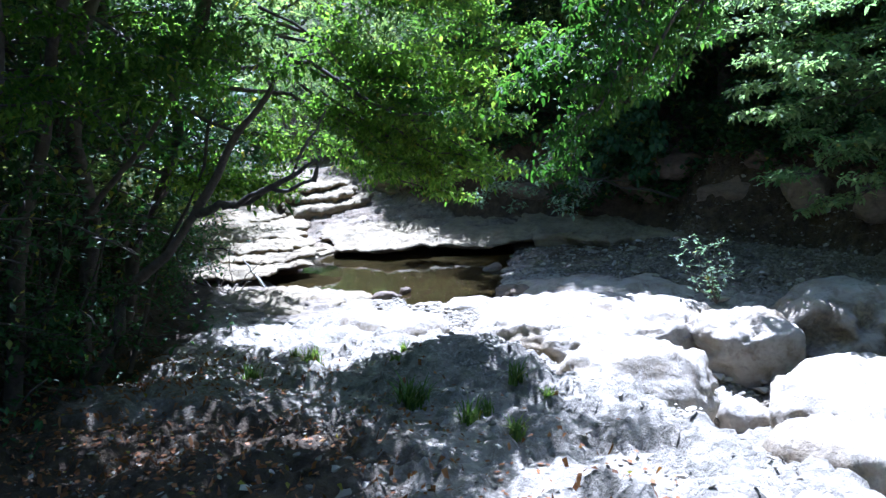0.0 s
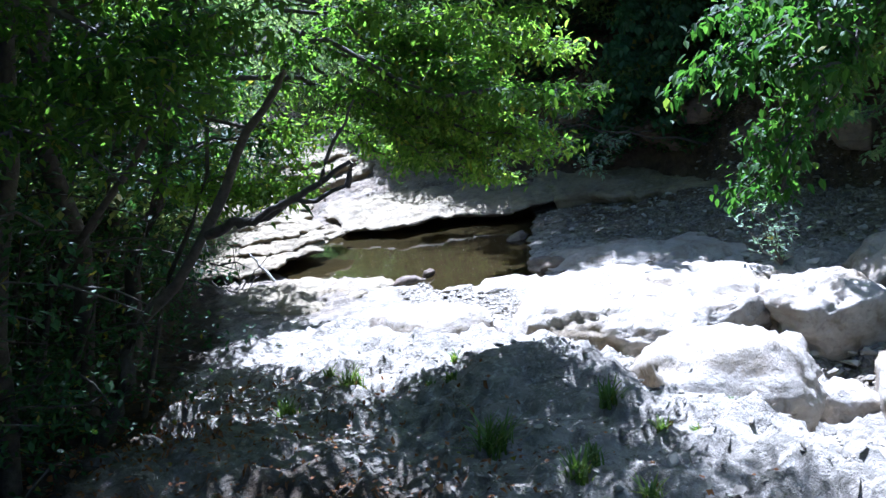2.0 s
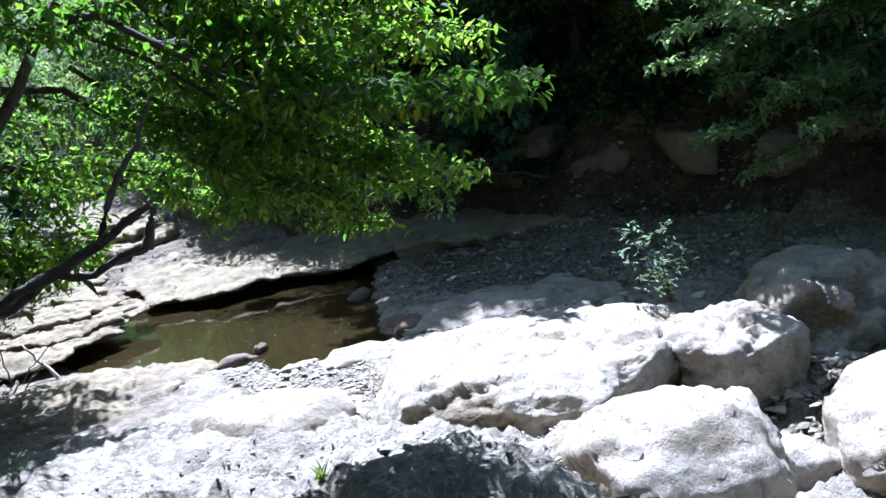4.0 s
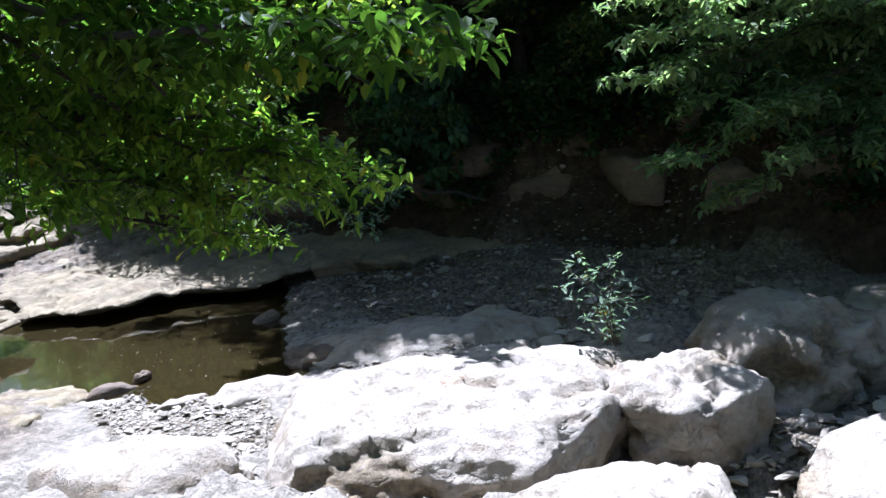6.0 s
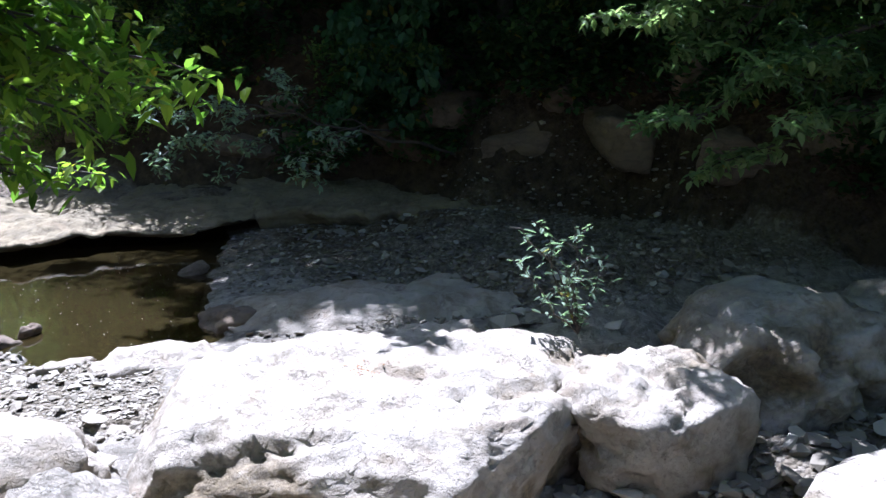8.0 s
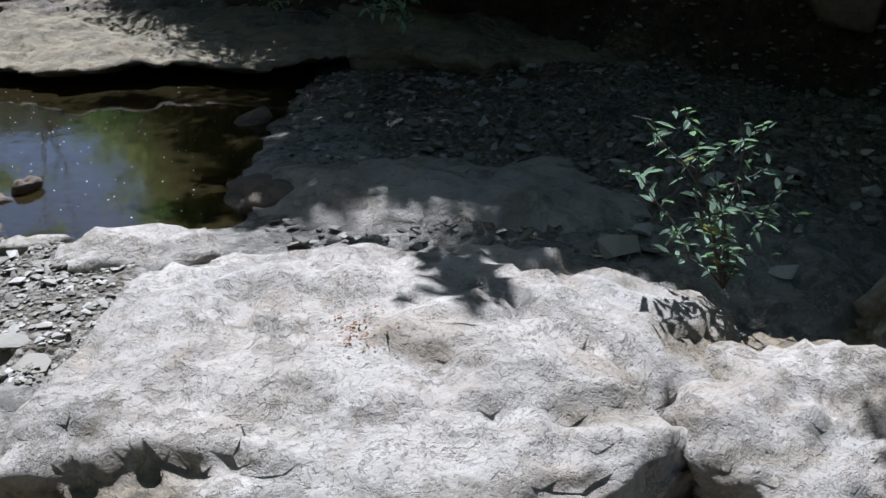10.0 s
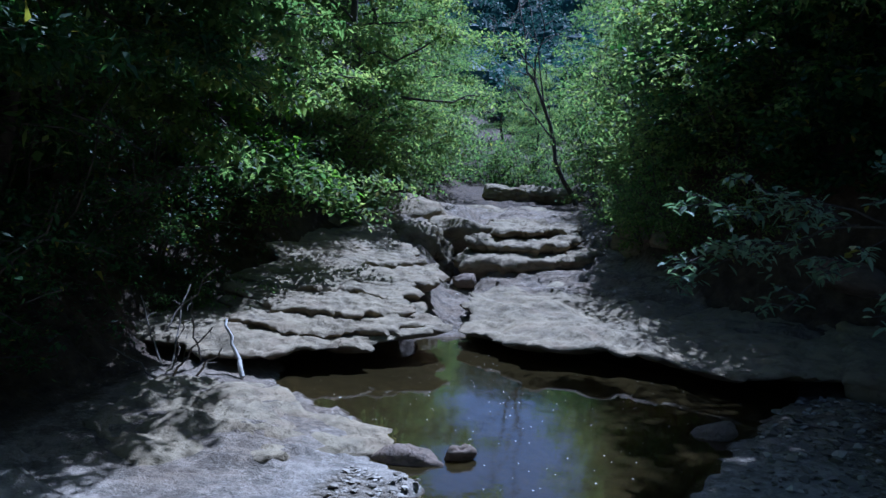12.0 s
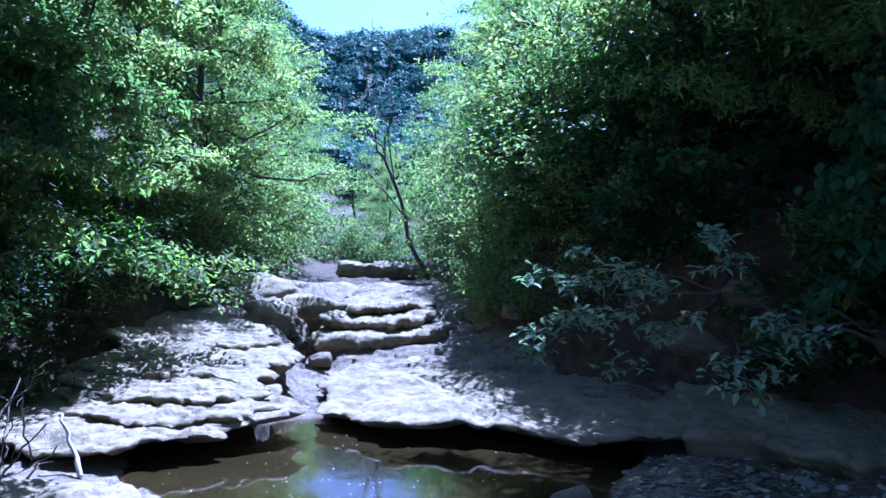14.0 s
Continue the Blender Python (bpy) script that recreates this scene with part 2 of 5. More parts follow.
WATER = water_material()

# ---------------------------------------------------------------- the lie of the land
POOL = -1.25
BASE_Y = [-40, -2, 1.5, 3.3, 5.4, 7.7, 9.7, 10.6, 14.5, 16.5, 18.0, 20.0, 25, 35, 60, 150, 420]
BASE_Z = [0.8, 0.05, -0.06, -0.24, -0.52, -0.88, -1.15, -1.22, -1.2, -1.06, -1.03, -0.72, -0.35, 0.05, 1.5, 10, 45]
RIGHT_Y = [-40, 6, 9.5, 12, 14.2, 15.3, 16, 17.5, 20, 24, 30, 40, 70, 150, 420]
RIGHT_X = [8.5, 7.6, 6.8, 5.4, 3.4, 1.6, 0.2, -0.9, -1.9, -3.2, -5.2, -8.5, -18, -45, -190]
LEFT_Y = [-40, 2, 5, 9, 12, 14.5, 17, 20.5, 25, 36, 70, 150, 420]
LEFT_X = [-3.6, -2.7, -2.7, -3.0, -3.8, -4.4, -5.0, -6.2, -7.5, -11.5, -24, -55, -205]
SHORE = [(-2.5, 12.0), (-1.8, 11.75), (-1.35, 11.5), (-1.1, 11.1), (-0.75, 11.0), (-0.5, 10.55), (0.1, 10.5), (0.7, 10.7), (0.6, 11.5), (0.75, 12.6), (1.0, 13.6), (1.1, 15.0), (-1.4, 15.2), (-2.0, 14.85), (-2.45, 14.4), (-3.1, 13.4), (-3.0, 12.7)]


def inside_distance(x, y, poly):
    """Distance to a closed outline, positive inside it."""
    best, inside = np.full(x.shape, 1e9), np.zeros(x.shape, bool)
    for (ax, ay), (bx, by) in zip(poly, poly[1:] + poly[:1]):
        dx, dy = bx - ax, by - ay
        t = np.clip(((x - ax) * dx + (y - ay) * dy) / (dx * dx + dy * dy), 0, 1)
        best = np.minimum(best, np.hypot(x - ax - t * dx, y - ay - t * dy))
        crosses = ((ay > y) != (by > y)) & (x < (bx - ax) * (y - ay) / (by - ay + 1e-12) + ax)
        inside ^= crosses
    return np.where(inside, best, -best)


def land(x, y, detail=True):
    """Height of the ground at arrays x, y."""
    x, y = np.asarray(x, float), np.asarray(y, float)
    shape = x.shape
    x, y = x.ravel(), y.ravel()
    p = np.stack([x, y, np.zeros_like(x)], 1)
    z = np.interp(y, BASE_Y, BASE_Z)
    # the deeper run of the stream on the right, downstream of the big rocks
    edge = np.interp(y, [-40, 2.5, 3.8, 5.0, 5.8, 7.2, 8.0], [3.0, 2.2, 1.6, 1.15, 0.72, 0.5, 0.3]) + 0.2 * fbm(p, 1.1, 3, 3)
    run = ease(0, 0.5, x - edge) * ease(9.6, 8.6, y)
    z = z * (1 - run) + run * np.minimum(z, -1.15 - 0.28 * ease(0.6, 1.8, x - edge))
    # gully between the bank and the big rock
    gx = np.interp(y, [5.5, 6.9, 7.6, 8.2, 9.4, 10.4], [1.9, 1.0, 0.62, 0.32, -0.15, -0.3])
    gw = np.interp(y, [6.5, 8.2, 9.4, 10.4], [0.16, 0.2, 0.42, 0.6])
    gully = np.exp(-((x - gx) / gw) ** 2) * ease(6.4, 7.0, y) * ease(10.8, 10.2, y)
    z = z * (1 - gully) + gully * np.minimum(z, -1.22)
    # the smooth hump on the bank and the broad shelf behind it
    z += 0.12 * np.exp(-(((x - 0.15) / 0.75) ** 2 + ((y - 6.5) / 0.55) ** 2))
    # gravel bar on the right of the pool
    z += 0.22 * ease(1.7, 3.8, x) * ease(9.6, 10.6, y) * ease(16, 13.5, y)
    # stepped shelves of bedrock upstream of the pool
    warp = 0.5 * fbm(p, 0.7, 3, 14)
    chx = np.interp(y, [12, 13.6, 14.8, 16.2, 17.0, 18.2, 20, 24], [-2.2, -2.15, -2.35, -2.95, -3.35, -3.85, -4.6, -5.6])
    west, east = np.clip(chx - 0.1 - x, 0, 3), np.clip(x - chx - 0.2, 0, 4)
    up = ease(12.6, 13.3, y + 0.2 * warp) * ease(25, 22, y)
    wall = np.interp(y, [13, 14, 15, 16.5, 17.5, 19, 21], [0.0, 0.16, 0.26, 0.36, 0.42, 0.34, 0.3])
    far = up * (ease(0.05, 0.5, west) * wall + 0.1 * west * ease(14.5, 17, y) + ease(14.4, 15.6, y) * (0.06 * ease(0, 0.35, east) + 0.15 * ease(0.5, 3.0, east)))
    # low risers where the beds of the slope break off
    for line, lift in ((16.35, 0.07), (17.35, 0.08), (19.6, 0.12)):
        far += up * lift * ease(-0.05, 0.07, y - line - 0.5 * fbm(p, 0.9, 3, int(line * 10)) + 0.1 * east) * ease(0, 0.3, east)
    z = z + far
    # narrow slot that the stream has cut
    slot = np.abs((x + 3.75) * 0.92 + (y - 18.1) * 0.39)
    z -= 0.4 * np.exp(-(slot / 0.2) ** 2) * ease(16.9, 17.4, y) * ease(19.8, 19.2, y)
    # pool
    d = inside_distance(x, y, SHORE)
    z = np.where(d > -0.3, np.minimum(z, POOL + 0.05 - 0.5 * ease(-0.3, 1.3, d) - 0.02), z)
    # banks
    rx = np.interp(y, RIGHT_Y, RIGHT_X)
    slope = (np.interp(y + 0.4, RIGHT_Y, RIGHT_X) - np.interp(y - 0.4, RIGHT_Y, RIGHT_X)) / 0.8
    rd = (x - rx) / np.sqrt(1 + slope ** 2) + 0.35 * fbm(p, 0.45, 3, 8)
    z += 1.5 * ease(0, 1.1, rd) + 0.62 * np.clip(rd - 0.6, 0, 40) + 0.25 * np.clip(rd - 40, 0, 60)
    lx = np.interp(y, LEFT_Y, LEFT_X)
    slope = (np.interp(y + 0.4, LEFT_Y, LEFT_X) - np.interp(y - 0.4, LEFT_Y, LEFT_X)) / 0.8
    ld = (lx - x) / np.sqrt(1 + slope ** 2) + 0.3 * fbm(p, 0.5, 3, 9)
    z += 0.35 * ease(0, 0.8, ld) + 0.5 * np.clip(ld - 0.4, 0, 50) + 0.2 * np.clip(ld - 50, 0, 60)
    # the hill that closes the valley
    z += 62 * np.exp(-(((x + 175) / 95) ** 2 + ((y - 300) / 110) ** 2))
    if detail:
        rough = ease(45, 15, np.hypot(x, y - 8))
        bed = np.clip(1 - np.maximum(rd, ld) * 1.5, 0.25, 1)
        lump = fbm(p, 1.1, 4, 21)
        z += rough * (0.06 * lump + (0.06 - 0.03 * ease(11, 13.5, y)) * fbm(p, 4.0, 4, 33, 0.65)) * np.where(d > 0, 0.5, 1.0)
        # weathered plates of rock with small risers
        step = 0.075
        q = z / step + 0.9 * fbm(p, 0.8, 3, 50)
        plate = (np.floor(q) + ease(0.55, 0.98, q - np.floor(q)) - 0.9 * fbm(p, 0.8, 3, 50)) * step
        keep = bed * rough * ease(-0.05, -0.5, d)
        near = 0.6 + 0.3 * ease(8.5, 6.5, y)
        z = z * (1 - near * keep) + plate * near * keep
        gap = np.abs(fbm(p, 2.3, 3, 91))
        z -= rough * 0.09 * np.clip(1 - gap / 0.06, 0, 1) * ease(8.3, 7.3, y) * bed
        z += rough * 0.3 * np.clip(fbm(p, 0.35, 2, 77), 0, 1) * ease(0.4, 2, np.maximum(rd, ld))
        dry_side = (d < -0.05) & (y > 9.3) & (y < 16) & (np.abs(x) < 5)
        z = np.where(dry_side, np.maximum(z, POOL + 0.015 + 0.06 * ease(-0.05, -0.5, d)), z)
        far = ease(30, 90, np.hypot(x, y - 8))
        z += far * 2.0 * fbm(p, 0.05, 3, 61)
    return z.reshape(shape)


def height(x, y):
    return float(land(np.array([x]), np.array([y]))[0])


def axis(lo, hi, a, b, step, grow):
    """Coordinates that are step apart from a to b and widen beyond."""
    mid = list(np.arange(a, b + 1e-6, step))
    s, left = step, [a]
    while left[-1] > lo:
        s *= grow
        left.append(left[-1] - s)
    s, right = step, [mid[-1]]
    while right[-1] < hi:
        s *= grow
        right.append(right[-1] + s)
    return np.array(left[:0:-1] + mid + right[1:])


def build_ground():
    xs, ys = axis(-420, 420, -6.2, 5.4, 0.052, 1.09), axis(-120, 900, 2.8, 20.5, 0.052, 1.06)
    gx, gy = np.meshgrid(xs, ys)
    gz = land(gx, gy)
    nx, ny = len(xs), len(ys)
    idx = np.arange(nx * ny).reshape(ny, nx)
    quads = np.stack([idx[:-1, :-1], idx[:-1, 1:], idx[1:, 1:], idx[1:, :-1]], -1).reshape(-1, 4)
    me = mesh_of("ground", np.stack([gx, gy, gz], -1).reshape(-1, 3), quads, GROUND)
    x, y = gx.ravel(), gy.ravel()
    rd = x - np.interp(y, RIGHT_Y, RIGHT_X)
    ld = np.interp(y, LEFT_Y, LEFT_X) - x
    p = np.stack([x, y, 0 * x], 1)
    d = inside_distance(x, y, SHORE)
    soil = np.maximum(np.maximum(ease(-0.4, 0.5, rd), ease(-0.7, 0.3, ld)), ease(24, 27, y))
    soil = np.maximum(soil, 0.85 * ease(6.4, 4.0, y) * ease(0.8, -1.2, x))
    bar = ease(1.2, 2.0, x) * ease(9.9, 10.5, y) * ease(14.5, 14, y)
    trough = ease(-0.75, -0.4, x + 0.35 * (y - 9)) * ease(0.45, 0.15, x) * ease(8.9, 9.3, y) * ease(10.9, 10.5, y)
    gravel = np.maximum(np.maximum(bar, trough), 0.7 * ease(2.2, 2.8, x) * ease(8.6, 8.0, y))
    mud = ease(-0.12, 0.1, d)
    col = np.stack([soil, gravel, mud, np.maximum(0.9 * ease(12.0, 13.5, y), 0.8 * ease(-1.0, -1.8, x) * ease(9.4, 10.2, y)) + 0.35 * ease(6.5, 4.5, y) * ease(0.6, -0.8, x)], 1).astype(np.float32)
    layer = me.color_attributes.new("cover", 'FLOAT_COLOR', 'POINT')
    layer.data.foreach_set("color", col.ravel())
    return tagged(new("ground", me), "pale weathered limestone stream bed with wooded earth banks", "ground", kind="structure")


build_ground()

# pool of still water: a thin sheet that ends inside the banks
wx, wy = np.meshgrid(np.linspace(-3.6, 1.6, 40), np.linspace(10.1, 15.4, 40))
wi = np.arange(1600).reshape(40, 40)
wq = np.stack([wi[:-1, :-1], wi[:-1, 1:], wi[1:, 1:], wi[1:, :-1]], -1).reshape(-1, 4)
tagged(new("water", mesh_of("water", np.stack([wx, wy, np.full_like(wx, POOL)], -1).reshape(-1, 3), wq, WATER)), "still murky brown-green pool reflecting the sky", "pool", kind="structure")


# ---------------------------------------------------------------- rocks
def ball(sub):
    bm = bmesh.new()
    bmesh.ops.create_icosphere(bm, subdivisions=sub, radius=1)
    v = np.array([q.co[:] for q in bm.verts])
    f = np.array([[q.index for q in t.verts] for t in bm.faces])
    bm.free()
    return v, f


BALLS = {s: ball(s) for s in (1, 2, 3, 4, 5, 6)}


def rock(name, centre, radii, turn=0, seed=1, square=2.6, rough=0.12, layers=0.0, sub=4, mat=None, label="", category="rock", group="", tip=(0, 0), ragged=0.0, parent=None, cracks=(), facets=0, hollow=0.0):
    """A weathered rock. square: how boxy; layers: depth of its bedding grooves; tip: slopes of its top along x and y."""
    v, f = BALLS[sub]
    a = np.abs(v) ** square
    v = v / (a.sum(1) ** (1 / square))[:, None]
    r = np.array(radii)
    q = v * r
    size = float(np.mean(r))
    off = np.array([seed * 3.7, seed * 1.9, seed * 5.3])
    n1 = fbm(q / size + off, 0.9, 3, seed)
    n2 = fbm(q + off, 4.0, 4, seed + 5, 0.6)
    n3 = fbm(q + off, 13.0, 3, seed + 9, 0.6)
    out = v / np.linalg.norm(v, axis=1)[:, None]
    crease = np.abs(fbm(q + off, 1.7, 3, seed + 13))
    coarse = 1.7 if mat is LEDGE else 1.0
    push = rough * size * n1 + 0.03 * coarse * n2 + 0.012 * coarse * n3 - 0.05 * size * np.clip(0.12 - crease, 0, 1) / 0.12 - 0.05 * np.clip(n2 * n1, 0, 1)
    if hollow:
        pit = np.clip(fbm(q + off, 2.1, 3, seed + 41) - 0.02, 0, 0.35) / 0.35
        # wear mask, weaker on top; it also places dirt and painted shade
        worn_shade = pit * np.clip(1.15 - 1.1 * out[:, 2], 0, 1)
        push = push - hollow * worn_shade * 1.35 - 0.05 * worn_shade * np.abs(fbm(q + off, 7.0, 3, seed + 51, 0.6))
    q = q + out * push[:, None]
    if facets:
        frng = np.random.default_rng(seed + 900)
        for k in range(facets):
            nk = frng.normal(0, 1, 3) * [1, 1, 0.7]
            nk /= np.linalg.norm(nk)
            along = q @ nk
            limit = along.max() * frng.uniform(0.72, 0.93)
            q = q - nk * (np.clip(along - limit, 0, None) * 0.82)[:, None]
        q = q + out * (0.012 * n2 + 0.008 * n3)[:, None]
    if ragged:
        q[:, :2] *= (1 + ragged * fbm(np.stack([q[:, 0], q[:, 1], 0 * q[:, 0]], 1) + off, 1.5, 4, seed + 3))[:, None]
    if layers:
        zz = q[:, 2] / layers + 0.6 * fbm(q + off, 1.2, 2, seed + 2)
        saw = zz - np.floor(zz)
        side = np.sqrt(np.clip(1 - out[:, 2] ** 2, 0, 1))
        cut = (ease(0.0, 0.25, saw) * ease(1.0, 0.75, saw) - 0.6) * side * layers * 0.9 + side * layers * 0.8 * (hash3(np.floor(zz).astype(np.int64), np.zeros(len(zz), np.int64), np.zeros(len(zz), np.int64), seed) - 0.5)
        q = q + out * np.array([1, 1, 0]) * cut[:, None]
    for ax, ay, bx, by, w, deep in cracks:
        dx, dy = bx - ax, by - ay
        wander = 0.05 * fbm(q + off, 5.0, 2, seed + 21)
        t = np.clip(((q[:, 0] - ax) * dx + (q[:, 1] - ay) * dy) / (dx * dx + dy * dy), 0, 1)
        gap = np.hypot(q[:, 0] - ax - t * dx + wander, q[:, 1] - ay - t * dy + wander)
        q[:, 2] -= deep * np.exp(-(gap / w) ** 2) * (q[:, 2] > 0)
    q[:, 2] += q[:, 0] * tip[0] + q[:, 1] * tip[1]
    me = mesh_of(name, q, f, mat or ROCK)
    # mask for the dirt and shade coloured into the hollows
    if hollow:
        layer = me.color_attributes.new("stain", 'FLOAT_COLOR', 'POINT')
        layer.data.foreach_set("color", np.repeat(np.clip(2.4 * worn_shade, 0, 1)[:, None], 4, 1).astype(np.float32).ravel())
    ob = new(name, me)
    if parent:
        ob.parent = parent
        ob.matrix_basis = pose(*centre, 0, 0, turn)
        return ob
    ob.matrix_world = pose(*centre, 0, 0, turn)
    return tagged(ob, label or "pale weathered limestone boulder in the stream bed", category, group)


BIG = "huge low pale limestone boulder with a rounded top"
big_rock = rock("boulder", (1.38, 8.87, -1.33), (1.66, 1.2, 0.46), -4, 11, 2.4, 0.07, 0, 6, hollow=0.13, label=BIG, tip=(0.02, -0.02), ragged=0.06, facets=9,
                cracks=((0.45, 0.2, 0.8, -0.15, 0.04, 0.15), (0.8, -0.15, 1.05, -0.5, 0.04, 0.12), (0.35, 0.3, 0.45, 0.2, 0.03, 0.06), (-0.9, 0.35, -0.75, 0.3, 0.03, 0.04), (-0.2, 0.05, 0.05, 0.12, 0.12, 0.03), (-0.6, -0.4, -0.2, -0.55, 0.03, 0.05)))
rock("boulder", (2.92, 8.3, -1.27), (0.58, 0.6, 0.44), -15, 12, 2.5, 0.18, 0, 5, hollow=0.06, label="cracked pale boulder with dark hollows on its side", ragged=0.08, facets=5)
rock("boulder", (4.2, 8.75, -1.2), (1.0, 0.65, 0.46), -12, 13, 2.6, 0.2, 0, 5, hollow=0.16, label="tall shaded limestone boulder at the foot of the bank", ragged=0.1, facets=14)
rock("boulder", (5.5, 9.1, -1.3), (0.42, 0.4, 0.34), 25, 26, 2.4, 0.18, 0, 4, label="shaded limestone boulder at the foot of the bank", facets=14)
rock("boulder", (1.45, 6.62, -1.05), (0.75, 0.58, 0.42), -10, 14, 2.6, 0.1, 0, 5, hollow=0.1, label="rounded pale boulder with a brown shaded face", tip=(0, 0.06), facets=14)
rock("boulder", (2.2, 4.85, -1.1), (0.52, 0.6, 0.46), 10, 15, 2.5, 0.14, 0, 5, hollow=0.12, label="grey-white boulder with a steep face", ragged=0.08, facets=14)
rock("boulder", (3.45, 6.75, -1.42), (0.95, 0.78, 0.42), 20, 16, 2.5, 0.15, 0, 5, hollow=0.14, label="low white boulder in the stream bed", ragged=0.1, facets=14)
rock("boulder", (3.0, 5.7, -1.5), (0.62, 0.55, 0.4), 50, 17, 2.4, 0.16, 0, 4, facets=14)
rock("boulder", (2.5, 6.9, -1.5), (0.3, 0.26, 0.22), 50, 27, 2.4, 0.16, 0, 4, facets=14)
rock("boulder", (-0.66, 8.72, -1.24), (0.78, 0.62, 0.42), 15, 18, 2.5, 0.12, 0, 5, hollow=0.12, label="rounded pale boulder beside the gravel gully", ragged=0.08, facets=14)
rock("boulder", (2.0, 10.85, -1.42), (1.4, 0.72, 0.38), -12, 19, 2.6, 0.08, 0, 5, label="low smooth rock at the pool's edge", ragged=0.1, facets=5)
rock("flat_rock", (0.3, 10.26, -1.22), (0.46, 0.26, 0.12), 5, 20, 2.8, 0.1, 0, 4, label="flat pale rock at the pool's edge", ragged=0.12, facets=8)
rock("flat_stone", (-0.36, 10.42, -1.21), (0.24, 0.07, 0.045), 4, 21, 2.8, 0.14, 0, 3, label="narrow flat stone lying at the water's edge", facets=8)
rock("flat_rock", (-2.25, 10.95, -1.39), (1.2, 0.8, 0.25), -22, 22, 3.0, 0.07, 0.06, 5, LEDGE, label="flat sandy rock shelf beside the pool", ragged=0.18, facets=8)
rock("stone", (-0.98, 11.2, -1.27), (0.26, 0.12, 0.08), 8, 23, 2.4, 0.16, 0, 3, label="wet stone breaking the pool's surface", group="stones in the pool", mat=BANKROCK, facets=8)
rock("stone", (-0.7, 11.38, -1.22), (0.1, 0.06, 0.07), 40, 24, 2.3, 0.25, 0, 3, label="small dark wet stone in the pool", group="stones in the pool", mat=BANKROCK, facets=8)
# separate piece that stands in for the smooth rock's dark wet end
rock("stone", (0.84, 11.1, -1.29), (0.24, 0.3, 0.15), 20, 28, 2.4, 0.14, 0, 4, label="dark wet end of the smooth rock at the pool's edge", mat=BANKROCK, facets=6)
rock("stone", (0.62, 12.8, -1.25), (0.2, 0.1, 0.05), 30, 25, 2.6, 0.16, 0, 3, mat=BANKROCK, label="tilted grey slab of stone at the pool's edge", tip=(0.35, 0.1), facets=8)

# shelves of bedrock round the far end of the pool
def ledge(centre, radii, turn, seed, beds, label, tip=(0, 0.08), ragged=0.15, group="", facets=9, back=0.5, layers=0.04, square=3.0):
    """A bedrock ledge of stacked beds, each a little set back or jutting out."""
    ob = new("rock_ledge")
    ob.matrix_world = pose(*centre, 0, 0, turn)
    rng = np.random.default_rng(seed)
    for i in range(beds):
        k = 1 - back * i / beds + rng.uniform(-0.05, 0.05) if beds > 1 else 1
        rz = radii[2] / beds
        rock("bed", (rng.normal(0, 0.06), radii[1] * (1 - k), (2 * i + 1 - beds) * rz * 0.95), (radii[0] * (1 - 0.12 * i + rng.uniform(-0.06, 0.06)), radii[1] * k, rz * 1.25), rng.uniform(-5, 5), seed + i * 3, square, 0.14, layers, 5 if max(radii) > 1 else 4, LEDGE, parent=ob, tip=tip, ragged=ragged, facets=facets)
    return tagged(ob, label, "ledge", group)


